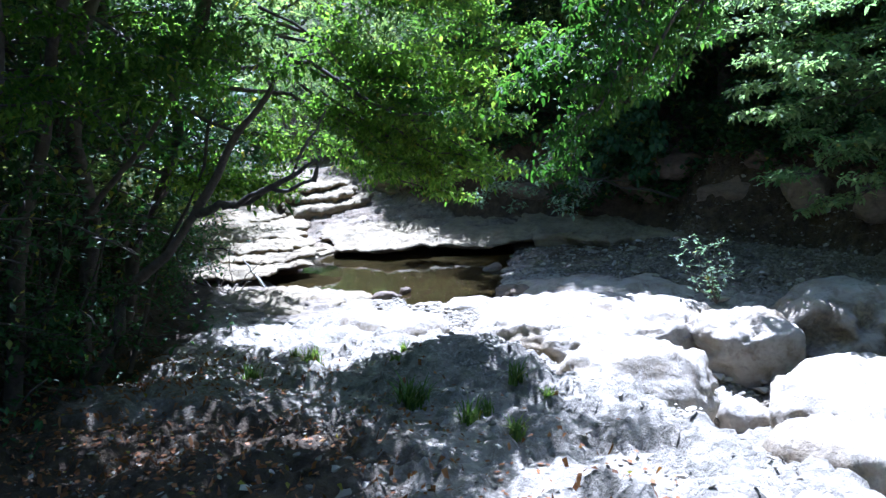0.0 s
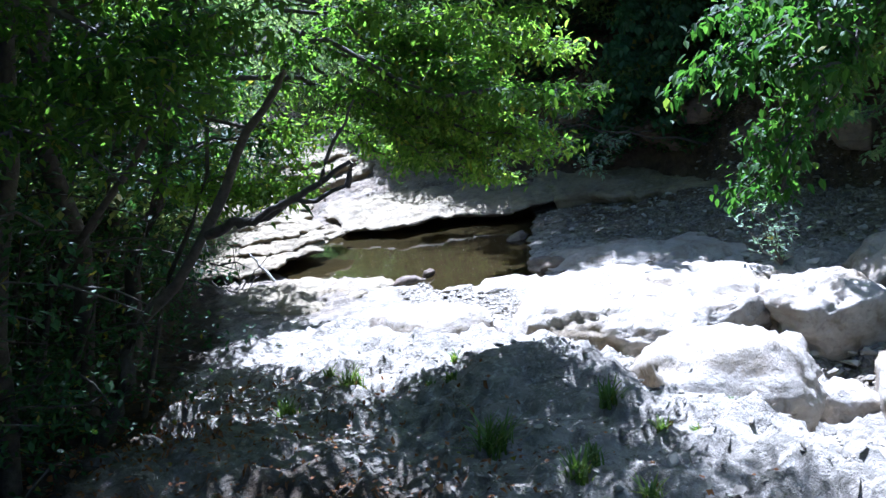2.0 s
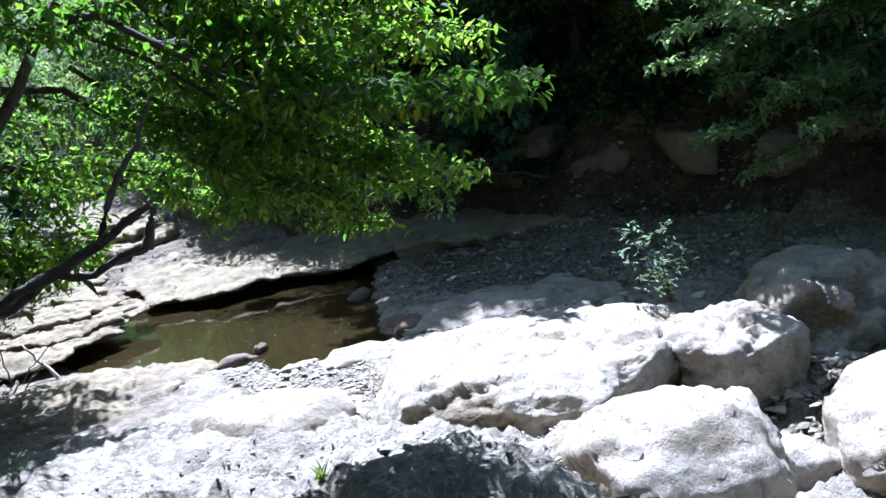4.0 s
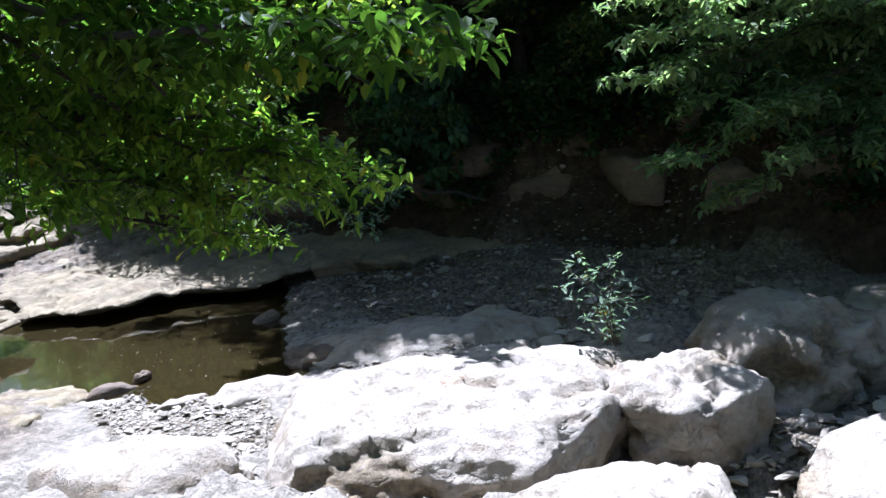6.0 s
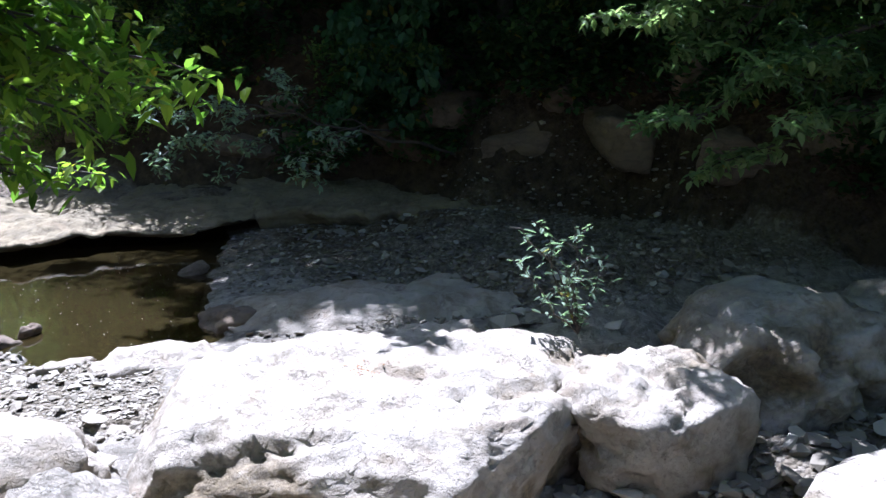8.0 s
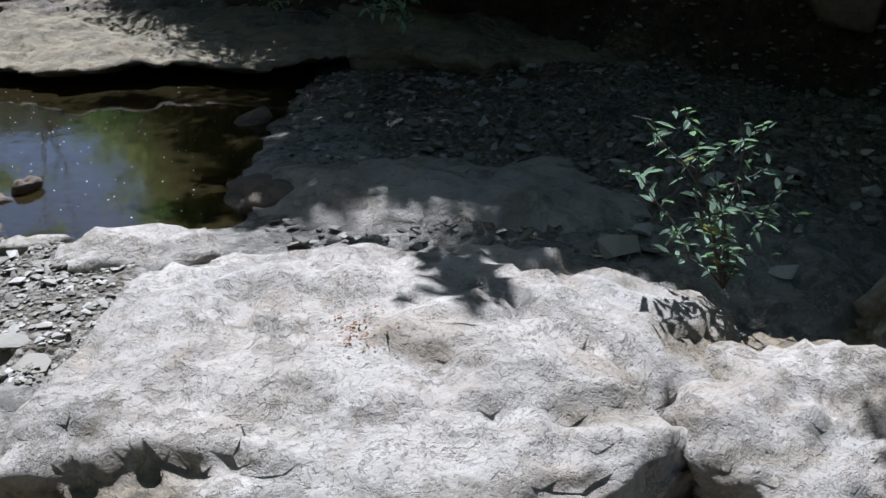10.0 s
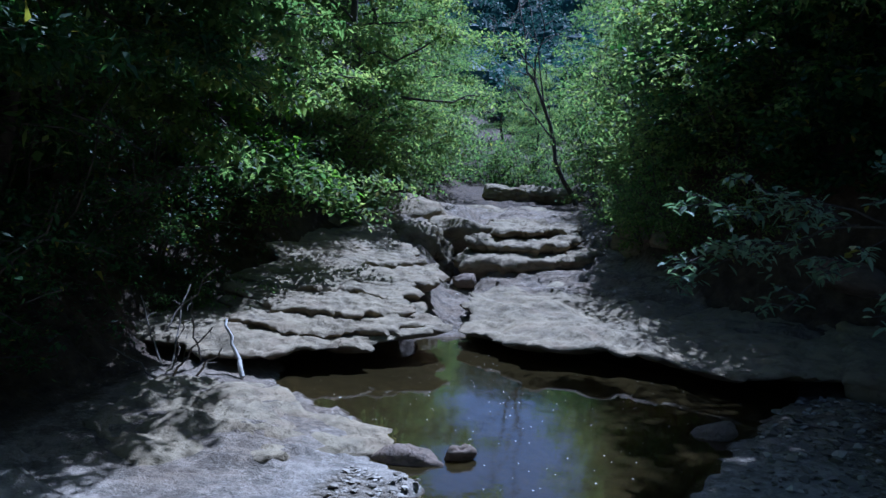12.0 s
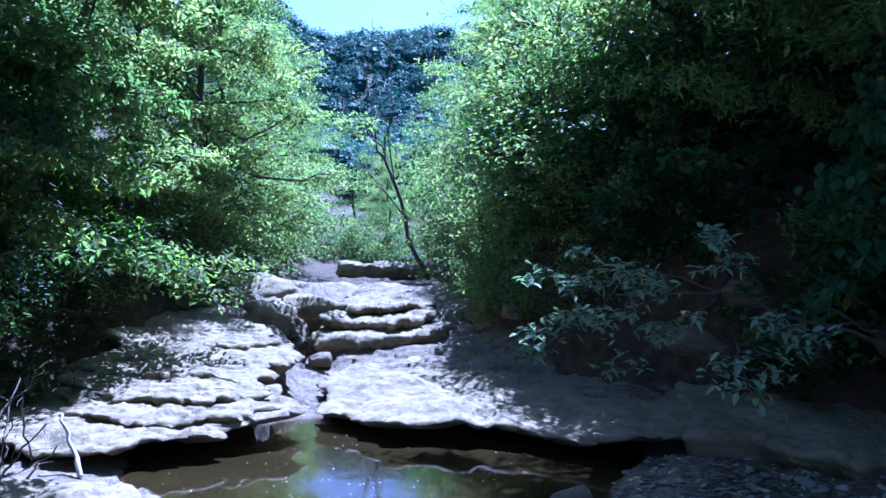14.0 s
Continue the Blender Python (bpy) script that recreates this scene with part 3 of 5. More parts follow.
def slab(outline, top, thick, seed, slope=(0.0, 0.0), parent=None, undercut=0.2, beds=0.035, rough=0.025, jag=0.09):
    """A bed of rock with a given plan: a worn top, a broken edge with bedding grooves, and a hollow below its lip."""
    pts = np.array(outline, float)
    centre = pts.mean(0)
    n, rings = 220, 26
    loop = np.vstack([pts, pts[:1]])
    run = np.r_[0, np.cumsum(np.linalg.norm(np.diff(loop, axis=0), axis=1))]
    at = np.linspace(0, run[-1], n, endpoint=False)
    edge = np.stack([np.interp(at, run, loop[:, k]) for k in (0, 1)], 1)
    for _ in range(3):
        edge = 0.5 * edge + 0.25 * (np.roll(edge, 1, 0) + np.roll(edge, -1, 0))
    out = edge - centre
    reach = np.linalg.norm(out, axis=1)[:, None]
    out = out / reach
    flat = lambda q: np.column_stack([q, np.full(len(q), seed * 1.7)])
    edge = edge + out * (jag * (fbm(flat(edge), 1.6, 4, seed, 0.6) * 2 + np.abs(fbm(flat(edge), 5.0, 3, seed + 1)))[:, None])
    reach = np.linalg.norm(edge - centre, axis=1)[:, None]
    verts = []
    for k in range(1, rings + 1):
        q = centre + out * reach * (k / rings) ** 0.8
        z = top + (q - centre) @ np.array(slope) + rough * (1.6 * fbm(flat(q), 1.1, 3, seed + 4) + 1.2 * fbm(flat(q), 3.4, 4, seed + 5, 0.6)) + 0.012 * fbm(flat(q), 13.0, 3, seed + 8, 0.6)
        steps = z / 0.03 + 0.8 * fbm(flat(q), 1.3, 3, seed + 6)
        z = 0.45 * z + 0.55 * 0.03 * (np.floor(steps) + ease(0.6, 1.0, steps - np.floor(steps)) - 0.8 * fbm(flat(q), 1.3, 3, seed + 6))
        z = z - 0.2 * thick * ease(0.955, 1.0, (k / rings) ** 0.8) ** 2
        verts.append(np.column_stack([q, z]))
    rim = verts[-1]
    downs = 12
    for k in range(1, downs + 1):
        t = k / downs
        zz = rim[:, 2] - 0.8 * thick * t
        lay = zz / beds + 0.5 * fbm(flat(rim[:, :2]), 1.2, 2, seed + 7)
        groove = np.abs(lay - np.floor(lay) - 0.5) * 2
        push = 0.3 * beds * (1 - groove) + 0.5 * beds * (hash3(np.floor(lay).astype(np.int64), np.zeros(n, np.int64), np.zeros(n, np.int64), seed) - 0.5) - undercut * t ** 1.6 + 0.03 * fbm(np.column_stack([rim[:, :2], zz * 3]), 4.0, 3, seed + 9)
        verts.append(np.column_stack([rim[:, :2] + out * push[:, None], zz]))
    total = len(verts)
    mid = np.array([[*centre, verts[0][:, 2].mean()], [*centre, verts[-1][:, 2].mean()]])
    allv = np.vstack(verts + [mid])
    j = np.arange(n)
    faces = [np.stack([a * n + j, a * n + n + j, a * n + n + (j + 1) % n, a * n + (j + 1) % n], 1) for a in range(total - 1)]
    caps = [np.stack([np.full(n, total * n), j, (j + 1) % n, (j + 1) % n], 1), np.stack([np.full(n, total * n + 1), (total - 1) * n + (j + 1) % n, (total - 1) * n + j, (total - 1) * n + j], 1)]
    quads = np.concatenate(faces)
    tris = np.concatenate(caps)[:, :3]
    tris = np.concatenate([quads[:, [0, 1, 2]], quads[:, [0, 2, 3]], tris])
    ob = new("bed", mesh_of("bed", allv, tris, LEDGE))
    ob.parent = parent
    return ob


def shelf(label, beds, group=""):
    ob = new("rock_ledge")
    for i, (outline, top, thick, seed, *more) in enumerate(beds):
        slab(outline, top, thick, seed, *more[:1], parent=ob, **(more[1] if len(more) > 1 else {}))
    return tagged(ob, label, "ledge", group)


STEP = "stepped layered limestone ledge in the stream bed"
shelf("broad smooth limestone bench overhanging the pool", [
    ([(-2.1, 14.6), (-1.75, 14.2), (-1.1, 13.95), (-0.6, 14.1), (-0.1, 14.1), (0.5, 13.95), (1.2, 14.05), (1.6, 14.3), (1.7, 15.4), (1.3, 16.6), (0.2, 17.2), (-0.9, 17.3), (-1.9, 16.8), (-2.5, 16.2), (-2.35, 15.2)], -0.95, 0.11, 31, (0.02, 0.078), {"undercut": 0.4, "rough": 0.03}),
    ([(1.5, 14.2), (2.2, 13.95), (3.0, 13.7), (4.2, 13.2), (4.9, 13.4), (4.6, 14.6), (3.2, 15.6), (1.5, 16.2)], -0.93, 0.24, 37, (0.03, 0.12), {"undercut": 0.15, "rough": 0.035})])
shelf("layered limestone ledge overhanging the pool", [
    ([(-4.6, 12.0), (-3.5, 12.05), (-2.85, 12.15), (-2.5, 12.45), (-2.32, 12.9), (-2.12, 13.3), (-2.02, 13.75), (-2.6, 14.2), (-4.0, 13.9), (-4.8, 13.2)], -0.97, 0.11, 33, (-0.03, 0.05), {"undercut": 0.4}),
    ([(-3.7, 12.75), (-3.2, 12.8), (-2.7, 12.98), (-2.25, 13.3), (-2.2, 13.75), (-2.5, 14.3), (-3.6, 14.2), (-4.3, 13.6)], -0.89, 0.11, 34, (-0.04, 0.05))])
shelf(STEP, [
    ([(-4.3, 13.2), (-3.4, 13.2), (-2.85, 13.4), (-2.45, 13.7), (-2.5, 14.3), (-3.0, 14.7), (-4.2, 14.5)], -0.8, 0.12, 35, (-0.05, 0.05)),
    ([(-4.5, 13.9), (-3.6, 13.65), (-3.2, 14.0), (-2.68, 14.0), (-2.7, 14.65), (-3.1, 15.1), (-4.4, 15.0)], -0.71, 0.12, 36, (-0.05, 0.05))], "stepped ledges")
shelf(STEP, [
    ([(-4.6, 14.5), (-3.55, 14.3), (-3.1, 14.6), (-2.72, 14.85), (-2.95, 15.5), (-3.4, 16.1), (-4.8, 16.0)], -0.65, 0.14, 47, (-0.06, 0.06)),
    ([(-5.0, 15.1), (-4.3, 14.9), (-3.6, 15.3), (-3.35, 15.8), (-3.65, 16.5), (-4.7, 16.9), (-5.4, 16.2)], -0.53, 0.16, 48, (-0.06, 0.07))], "stepped ledges")
shelf(STEP, [
    ([(-6.2, 15.4), (-5.2, 15.6), (-4.5, 16.3), (-4.35, 17.0), (-4.9, 17.8), (-6.2, 17.6), (-6.7, 16.5)], -0.4, 0.2, 49, (-0.06, 0.06)),
    ([(-6.7, 16.6), (-5.6, 16.7), (-5.0, 17.3), (-4.9, 18.2), (-5.8, 19.0), (-7.0, 18.4)], -0.24, 0.2, 50, (-0.05, 0.05))], "stepped ledges")
shelf("layered pale slab with hollowed beds beside the rock slot", [
    ([(-3.35, 17.2), (-2.9, 17.35), (-2.4, 17.6), (-1.9, 18.1), (-1.6, 19.0), (-2.2, 19.8), (-3.3, 19.9), (-3.75, 18.9), (-3.6, 17.9)], -0.62, 0.3, 71, (0.02, 0.05), {"undercut": 0.22, "beds": 0.09}),
    ([(-3.45, 17.75), (-2.95, 17.85), (-2.4, 18.2), (-2.1, 18.9), (-2.6, 19.8), (-3.4, 19.9), (-3.8, 19.1)], -0.42, 0.2, 72, (0.0, 0.06), {"undercut": 0.16, "beds": 0.07}),
    ([(-3.5, 18.4), (-3.0, 18.4), (-2.5, 18.8), (-2.5, 19.6), (-3.3, 20.1), (-3.85, 19.5)], -0.29, 0.16, 73, (0.0, 0.05))])
SLOT = "rounded pale boulder beside a narrow slot in the rock"
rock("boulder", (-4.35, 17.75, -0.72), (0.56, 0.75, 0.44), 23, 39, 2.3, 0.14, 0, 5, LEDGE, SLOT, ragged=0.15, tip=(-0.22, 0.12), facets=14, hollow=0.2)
rock("boulder", (-4.4, 19.5, -0.6), (0.7, 0.55, 0.3), 10, 45, 2.6, 0.2, 0, 4, LEDGE, ragged=0.15, facets=14)
rock("boulder", (-1.6, 20.3, -0.6), (0.9, 0.7, 0.42), 10, 41, 2.6, 0.16, 0.12, 4, LEDGE, ragged=0.15, facets=14)
rock("boulder", (-0.2, 18.0, -0.35), (0.6, 0.5, 0.4), 70, 51, 2.5, 0.2, 0.1, 4, LEDGE, ragged=0.15, facets=14)
rock("boulder", (-1.2, 19.4, -0.45), (0.7, 0.55, 0.42), 40, 52, 2.5, 0.2, 0.1, 4, LEDGE, ragged=0.15, facets=14)
rock("boulder", (0.6, 17.3, -0.3), (0.5, 0.4, 0.36), 10, 53, 2.5, 0.2, 0.1, 4, LEDGE, ragged=0.15, facets=14)
rock("boulder", (-0.8, 18.6, -0.6), (0.65, 0.55, 0.42), 20, 43, 2.6, 0.16, 0.12, 4, LEDGE, ragged=0.15, facets=14)
rock("boulder", (-6.1, 20.3, -0.5), (1.2, 0.8, 0.45), 20, 42, 2.6, 0.16, 0.12, 4, LEDGE, ragged=0.15, facets=14)
ledge((-6.4, 28.0, -0.25), (1.7, 1.0, 0.35), 15, 44, 2, "pale rock ledge far up the stream", (0, 0.03), 0.2)
ledge((-5.6, 24.5, -0.68), (1.5, 1.0, 0.25), 10, 48, 2, "pale rock ledge far up the stream", (0, 0.14), 0.25)
rock("stone", (-3.2, 16.9, -0.98), (0.2, 0.13, 0.11), 0, 46, 2.6, 0.15, 0, 3, BANKROCK, "dark loose stone below the rock slot", "stone", facets=8)

# rocks that stick out of the right bank
brng = np.random.default_rng(77)
for i, (x, y, z, a, b, c) in enumerate(((2.6, 15.6, -0.35, 0.5, 0.4, 0.32), (1.7, 16.0, -0.35, 0.55, 0.4, 0.3), (3.6, 14.9, -0.2, 0.6, 0.45, 0.35), (4.7, 13.6, -0.3, 0.6, 0.5, 0.42), (5.6, 12.5, -0.1, 0.55, 0.5, 0.4), (6.3, 11.3, -0.25, 0.6, 0.5, 0.42), (5.3, 13.3, 0.35, 0.5, 0.4, 0.3), (6.3, 12.0, 0.5, 0.5, 0.4, 0.3), (6.9, 10.5, 0.1, 0.5, 0.45, 0.38), (0.6, 16.7, -0.3, 0.5, 0.4, 0.34), (-0.1, 17.4, -0.4, 0.45, 0.4, 0.36), (-0.6, 18.2, -0.5, 0.5, 0.4, 0.36), (4.1, 14.3, 0.25, 0.5, 0.4, 0.28), (2.2, 16.0, 0.25, 0.45, 0.4, 0.28))):
    rock("rock", (x, y + 0.25, z - 0.08), (a, b, c * 0.75), brng.uniform(0, 180), 60 + i, 3.4, 0.24, 0, 4, BANKROCK, "brown rock sticking out of the shaded bank", "rock", "rocks of the bank", ragged=0.25, tip=(brng.uniform(-0.3, 0.3), 0.2), facets=14)


# ---------------------------------------------------------------- trees and plants
def tube(path, r0, r1, sides=6):
    """Vertices and quads of a tapered branch along a path."""
    path = np.asarray(path, float)
    n = len(path)
    tang = np.gradient(path, axis=0)
    tang /= np.linalg.norm(tang, axis=1)[:, None] + 1e-9
    ref = np.where(np.abs(tang[:, 2:3]) > 0.9, [[1.0, 0, 0]], [[0, 0, 1.0]])
    u = np.cross(tang, ref)
    u /= np.linalg.norm(u, axis=1)[:, None] + 1e-9
    w = np.cross(tang, u)
    rad = np.linspace(r0, r1, n)
    ang = np.arange(sides) * 2 * math.pi / sides
    ring = path[:, None, :] + rad[:, None, None] * (np.cos(ang)[None, :, None] * u[:, None, :] + np.sin(ang)[None, :, None] * w[:, None, :])
    i = np.arange(n - 1)[:, None] * sides
    j = np.arange(sides)[None, :]
    k = (j + 1) % sides
    quads = np.stack([i + j, i + k, i + sides + k, i + sides + j], -1).reshape(-1, 4)
    return ring.reshape(-1, 3), quads


def joined(pieces):
    vs, fs, at = [], [], 0
    for v, f in pieces:
        vs.append(v)
        fs.append(f + at)
        at += len(v)
    return np.concatenate(vs), np.concatenate(fs)


def bent(a, b, rng, n=7, sag=0.0, wob=0.06):
    """A wavering path from a to b."""
    a, b = np.asarray(a, float), np.asarray(b, float)
    t = np.linspace(0, 1, n)[:, None]
    length = np.linalg.norm(b - a)
    w = rng.normal(0, wob * length, (n, 3)) * np.sin(t * math.pi)
    w = (w + np.roll(w, 1, 0)) / 2
    w[0] = w[-1] = 0
    p = a + (b - a) * t + w
    p[:, 2] -= sag * length * (t[:, 0] ** 2)
    return p


def leaves(at, rng, size, droop=0.35, narrow=0.45, fold=0.18, fine=False):
    """Small folded leaves, one at each row of at; fine ones have a rounded outline."""
    n = len(at)
    yaw = rng.uniform(0, 2 * math.pi, n)
    pitch = rng.normal(-droop, 0.45, n)
    d = np.stack([np.cos(yaw) * np.cos(pitch), np.sin(yaw) * np.cos(pitch), np.sin(pitch)], 1)
    side = np.stack([-np.sin(yaw), np.cos(yaw), rng.normal(0, 0.35, n)], 1)
    side /= np.linalg.norm(side, axis=1)[:, None]
    up = np.cross(d, side)
    s = (size * rng.uniform(0.65, 1.3, n))[:, None]
    w = s * narrow * 0.5
    i = np.arange(n)[:, None]
    if fine is None:
        v = np.stack([at - side * w * 0.6, at + side * w * 0.75 + d * s * 0.25, at + d * s], 1).reshape(-1, 3)
        return v, i * 3 + [[0, 1, 2]]
    if fine:
        lift = up * fold * w
        a, b = at + d * s * 0.28 + lift, at + d * s * 0.66 + lift * 0.7
        tip = at + d * s - np.array([0, 0, 1]) * s * 0.12
        v = np.stack([at, a + side * w * 0.95, b + side * w * 0.8, tip, b - side * w * 0.8, a - side * w * 0.95], 1).reshape(-1, 3)
        return v, np.concatenate([i * 6 + [[0, 1, 2, 3]], i * 6 + [[0, 3, 4, 5]]], 1).reshape(-1, 4)
    mid = at + d * s * 0.45 - up * fold * w
    v = np.stack([at, mid + side * w + up * fold * s * 0.5, at + d * s, mid - side * w + up * fold * s * 0.5], 1).reshape(-1, 3)
    return v, np.concatenate([i * 4 + [[0, 1, 2]], i * 4 + [[0, 2, 3]]], 1).reshape(-1, 3)


def sprays(paths, rng, per_m, size, spread, **kw):
    """Leaves scattered along twigs."""
    pts = []
    for p in paths:
        seg = np.linalg.norm(np.diff(p, axis=0), axis=1)
        n = max(2, int(seg.sum() * per_m))
        s = rng.uniform(0.1, 1, n) * (len(p) - 1)
        k = np.minimum(s.astype(int), len(p) - 2)
        q = p[k] + (p[k + 1] - p[k]) * (s - k)[:, None]
        pts.append(q + rng.normal(0, spread, (n, 3)) * [1, 1, 0.55])
    return leaves(np.concatenate(pts), rng, size, **kw)


def branch_out(path, rng, count, length, rise=0.2, sag=0.15, start=0.2):
    """Side twigs from a branch."""
    out = []
    total = path[-1] - path[0]
    main = math.atan2(total[1], total[0])
    for i in range(count):
        s = (start + (1 - start) * (i + rng.uniform(0, 1)) / count) * (len(path) - 1)
        k = min(int(s), len(path) - 2)
        a = path[k] + (path[k + 1] - path[k]) * (s - k)
        yaw = main + rng.choice([-1, 1]) * rng.uniform(0.3, 1.3)
        le = length * rng.uniform(0.5, 1.15) * (1.15 - 0.5 * s / (len(path) - 1))
        b = a + le * np.array([math.cos(yaw), math.sin(yaw), rng.normal(rise, 0.25)])
        out.append(bent(a, b, rng, 5, sag, 0.05))
    return out


def tree_meshes(seed, high, wide, radius, leaf, count, low=0.06, lean=(0, 0), fine=False):
    """Wood and crown of a broad-leaved tree that stands at the origin."""
    rng = np.random.default_rng(seed)
    top = np.array([lean[0] * high, lean[1] * high, high * 0.93])
    trunk = bent((0, 0, -0.3), top, rng, 10, 0, 0.03)
    wood, twigs = [tube(trunk, radius, radius * 0.2, 8)], []
    limbs = int(15 + high * 1.3)
    for i in range(limbs):
        h = low + (0.97 - low) * (i + rng.uniform(0, 0.9)) / limbs
        k = h * (len(trunk) - 1)
        a = trunk[int(k)] + (trunk[min(int(k) + 1, len(trunk) - 1)] - trunk[int(k)]) * (k - int(k))
        yaw = i * 2.4 + rng.uniform(-0.5, 0.5)
        reach = wide * (1 - 0.75 * abs(h - 0.4) ** 1.2 - 0.25 * h) * rng.uniform(0.65, 1.15)
        b = a + np.array([math.cos(yaw) * reach, math.sin(yaw) * reach, reach * rng.uniform(0.05, 0.5)])
        limb = bent(a, b, rng, 7, 0.1, 0.07)
        wood.append(tube(limb, radius * 0.38 * (1.1 - h), 0.012, 5))
        subs = branch_out(limb, rng, 7, reach * 0.5, 0.15, 0.2, 0.25)
        twigs += subs
        for s in subs:
            twigs += branch_out(s, rng, 2, reach * 0.25, 0.05, 0.25, 0.3)
    for t in twigs[::5]:
        wood.append(tube(t[::2], 0.014, 0.005, 3))
    length = sum(np.linalg.norm(np.diff(t, axis=0), axis=1).sum() for t in twigs)
    return mesh_of("trunk", *joined(wood), BARK), sprays(twigs, rng, count / length, leaf, leaf * 1.1, fine=fine)


def tree(wood, crown, m, label, category="tree", group=""):
    ob = new("tree")
    ob.matrix_world = m
    child("trunk", wood, ob)
    child("crown", crown, ob)
    return tagged(ob, label, category, group)


FOREST = "broad-leaved tree with a dense green crown on the wooded bank"
KINDS = []
for seed, high, wide, rad, leaf, count in ((101, 8.5, 2.9, 0.16, 0.145, 19000), (102, 10.5, 3.2, 0.2, 0.15, 22000), (103, 7.0, 2.6, 0.13, 0.14, 16000), (104, 12.0, 3.4, 0.22, 0.17, 22000), (105, 8.2, 2.8, 0.13, 0.1, 27000), (106, 8.0, 3.0, 0.13, 0.12, 18000), (107, 7.6, 2.7, 0.14, 0.15, 24000)):
    wood, (v, f) = tree_meshes(seed, high, wide, rad, leaf, count, 0.42 if seed == 106 else 0.06, fine=False if seed == 105 else None)
    KINDS.append((wood, mesh_of("crown", v, f, LEAF_SHADED if seed == 107 else LEAF_FOREST, False)))
rng = np.random.default_rng(5)


def plant(x, y, kind, scale=1.0, label=FOREST, drop=0.0):
    return tree(*KINDS[kind], pose(x, y, height(x, y) - drop, rng.uniform(-4, 4), rng.uniform(-4, 4), rng.uniform(0, 360)) @ Matrix.Scale(scale, 4), label, group="trees of the valley")


# right bank: trees on the slope behind the ledge
for x, y, k, s in ((3.4, 16.8, 1, 0.84), (1.5, 18.2, 1, 0.88), (5.9, 15.2, 0, 1.0), (-3.6, 31.5, 0, 0.85), (7.6, 11.9, 4, 0.95), (4.9, 14.7, 4, 1.0), (6.9, 13.5, 4, 1.0), (7.6, 13.0, 0, 0.95), (0.9, 21.8, 2, 1.05), (2.4, 21.0, 0, 1.1), (5.5, 19.5, 1, 0.95), (8.6, 16.5, 1, 0.9), (9.2, 10.0, 2, 1.0), (10.0, 6.0, 0, 1.0), (-1.2, 25.0, 0, 0.95), (1.8, 25.5, 1, 1.0), (-2.4, 29.0, 0, 1.0), (1.0, 31.0, 3, 1.0), (-4.0, 34.5, 0, 1.0), (-1.5, 37, 3, 1.0), (-6.2, 42, 1, 1.0), (-3.2, 46, 3, 1.1), (6.0, 25, 3, 1.1), (9.5, 21.5, 1, 1.1)):
    plant(x, y, k, s, drop=0.4)
# left bank; kind 5 has high crowns out of view, added for shade
for x, y, k, s in ((-6.2, 8.9, 4, 1.0), (-5.2, 12.2, 4, 0.95), (-4.5, 5.6, 4, 1.0), (-5.9, 15.0, 4, 0.85), (-4.2, 2.6, 5, 1.0), (-3.5, 8.6, 5, 0.95), (-3.3, 5.6, 5, 0.95), (-6.9, 17.6, 4, 0.85), (-6.6, 13.6, 0, 0.95), (-6.5, 19.0, 4, 0.85), (-7.6, 21.8, 4, 0.75), (-7.8, 19.8, 2, 0.95), (-8.6, 22.0, 1, 0.75), (-9.9, 25.0, 0, 0.9), (-11.4, 28.5, 1, 0.8), (-13.0, 32.5, 3, 0.72), (-14.6, 37, 1, 0.85), (-17.0, 43, 3, 0.8), (-19.5, 50, 1, 0.7), (-9.6, 14.8, 1, 1.1), (-11.2, 19.0, 3, 1.0), (-6.3, 10.3, 2, 1.1), (-8.6, 10.5, 1, 1.1), (-5.9, 6.5, 0, 0.9), (-8.0, 5.5, 3, 1.0), (-6.2, 2.5, 1, 1.0), (-5.5, -1.5, 0, 1.0)):
    plant(x, y, k, s, drop=0.4)
# across the head of the stream
for x, y, k, s in ((-9.4, 37, 2, 0.6), (-11.6, 39.5, 2, 0.75), (-7.4, 39, 0, 0.6), (-10.5, 47, 0, 0.7), (-13.5, 50, 0, 0.75), (-11.5, 56, 1, 0.6), (-17, 58, 0, 0.8), (-21, 70, 1, 0.8), (-15, 68, 3, 0.6)):
    plant(x, y, k, s, drop=0.6)
# close crowns added to darken both banks; kind 6 has the shaded leaf colour
for x, y, k, s in ((-4.3, 7.4, 6, 0.9), (-4.4, 4.4, 6, 0.9), (-5.1, 10.6, 6, 0.8), (8.1, 10.9, 6, 0.95), (7.6, 12.6, 2, 0.95), (6.6, 14.6, 2, 0.9), (8.4, 8.4, 6, 0.9)):
    plant(x, y, k, s, drop=0.4)
# behind the path, never in view: added to block sky light
for x, y, k, s in ((-3.5, -4.5, 1, 1.0), (4.0, -4.0, 1, 1.0), (7.5, -1.5, 3, 1.0), (8.5, 2.5, 1, 1.0)):
    plant(x, y, k, s, drop=0.4)


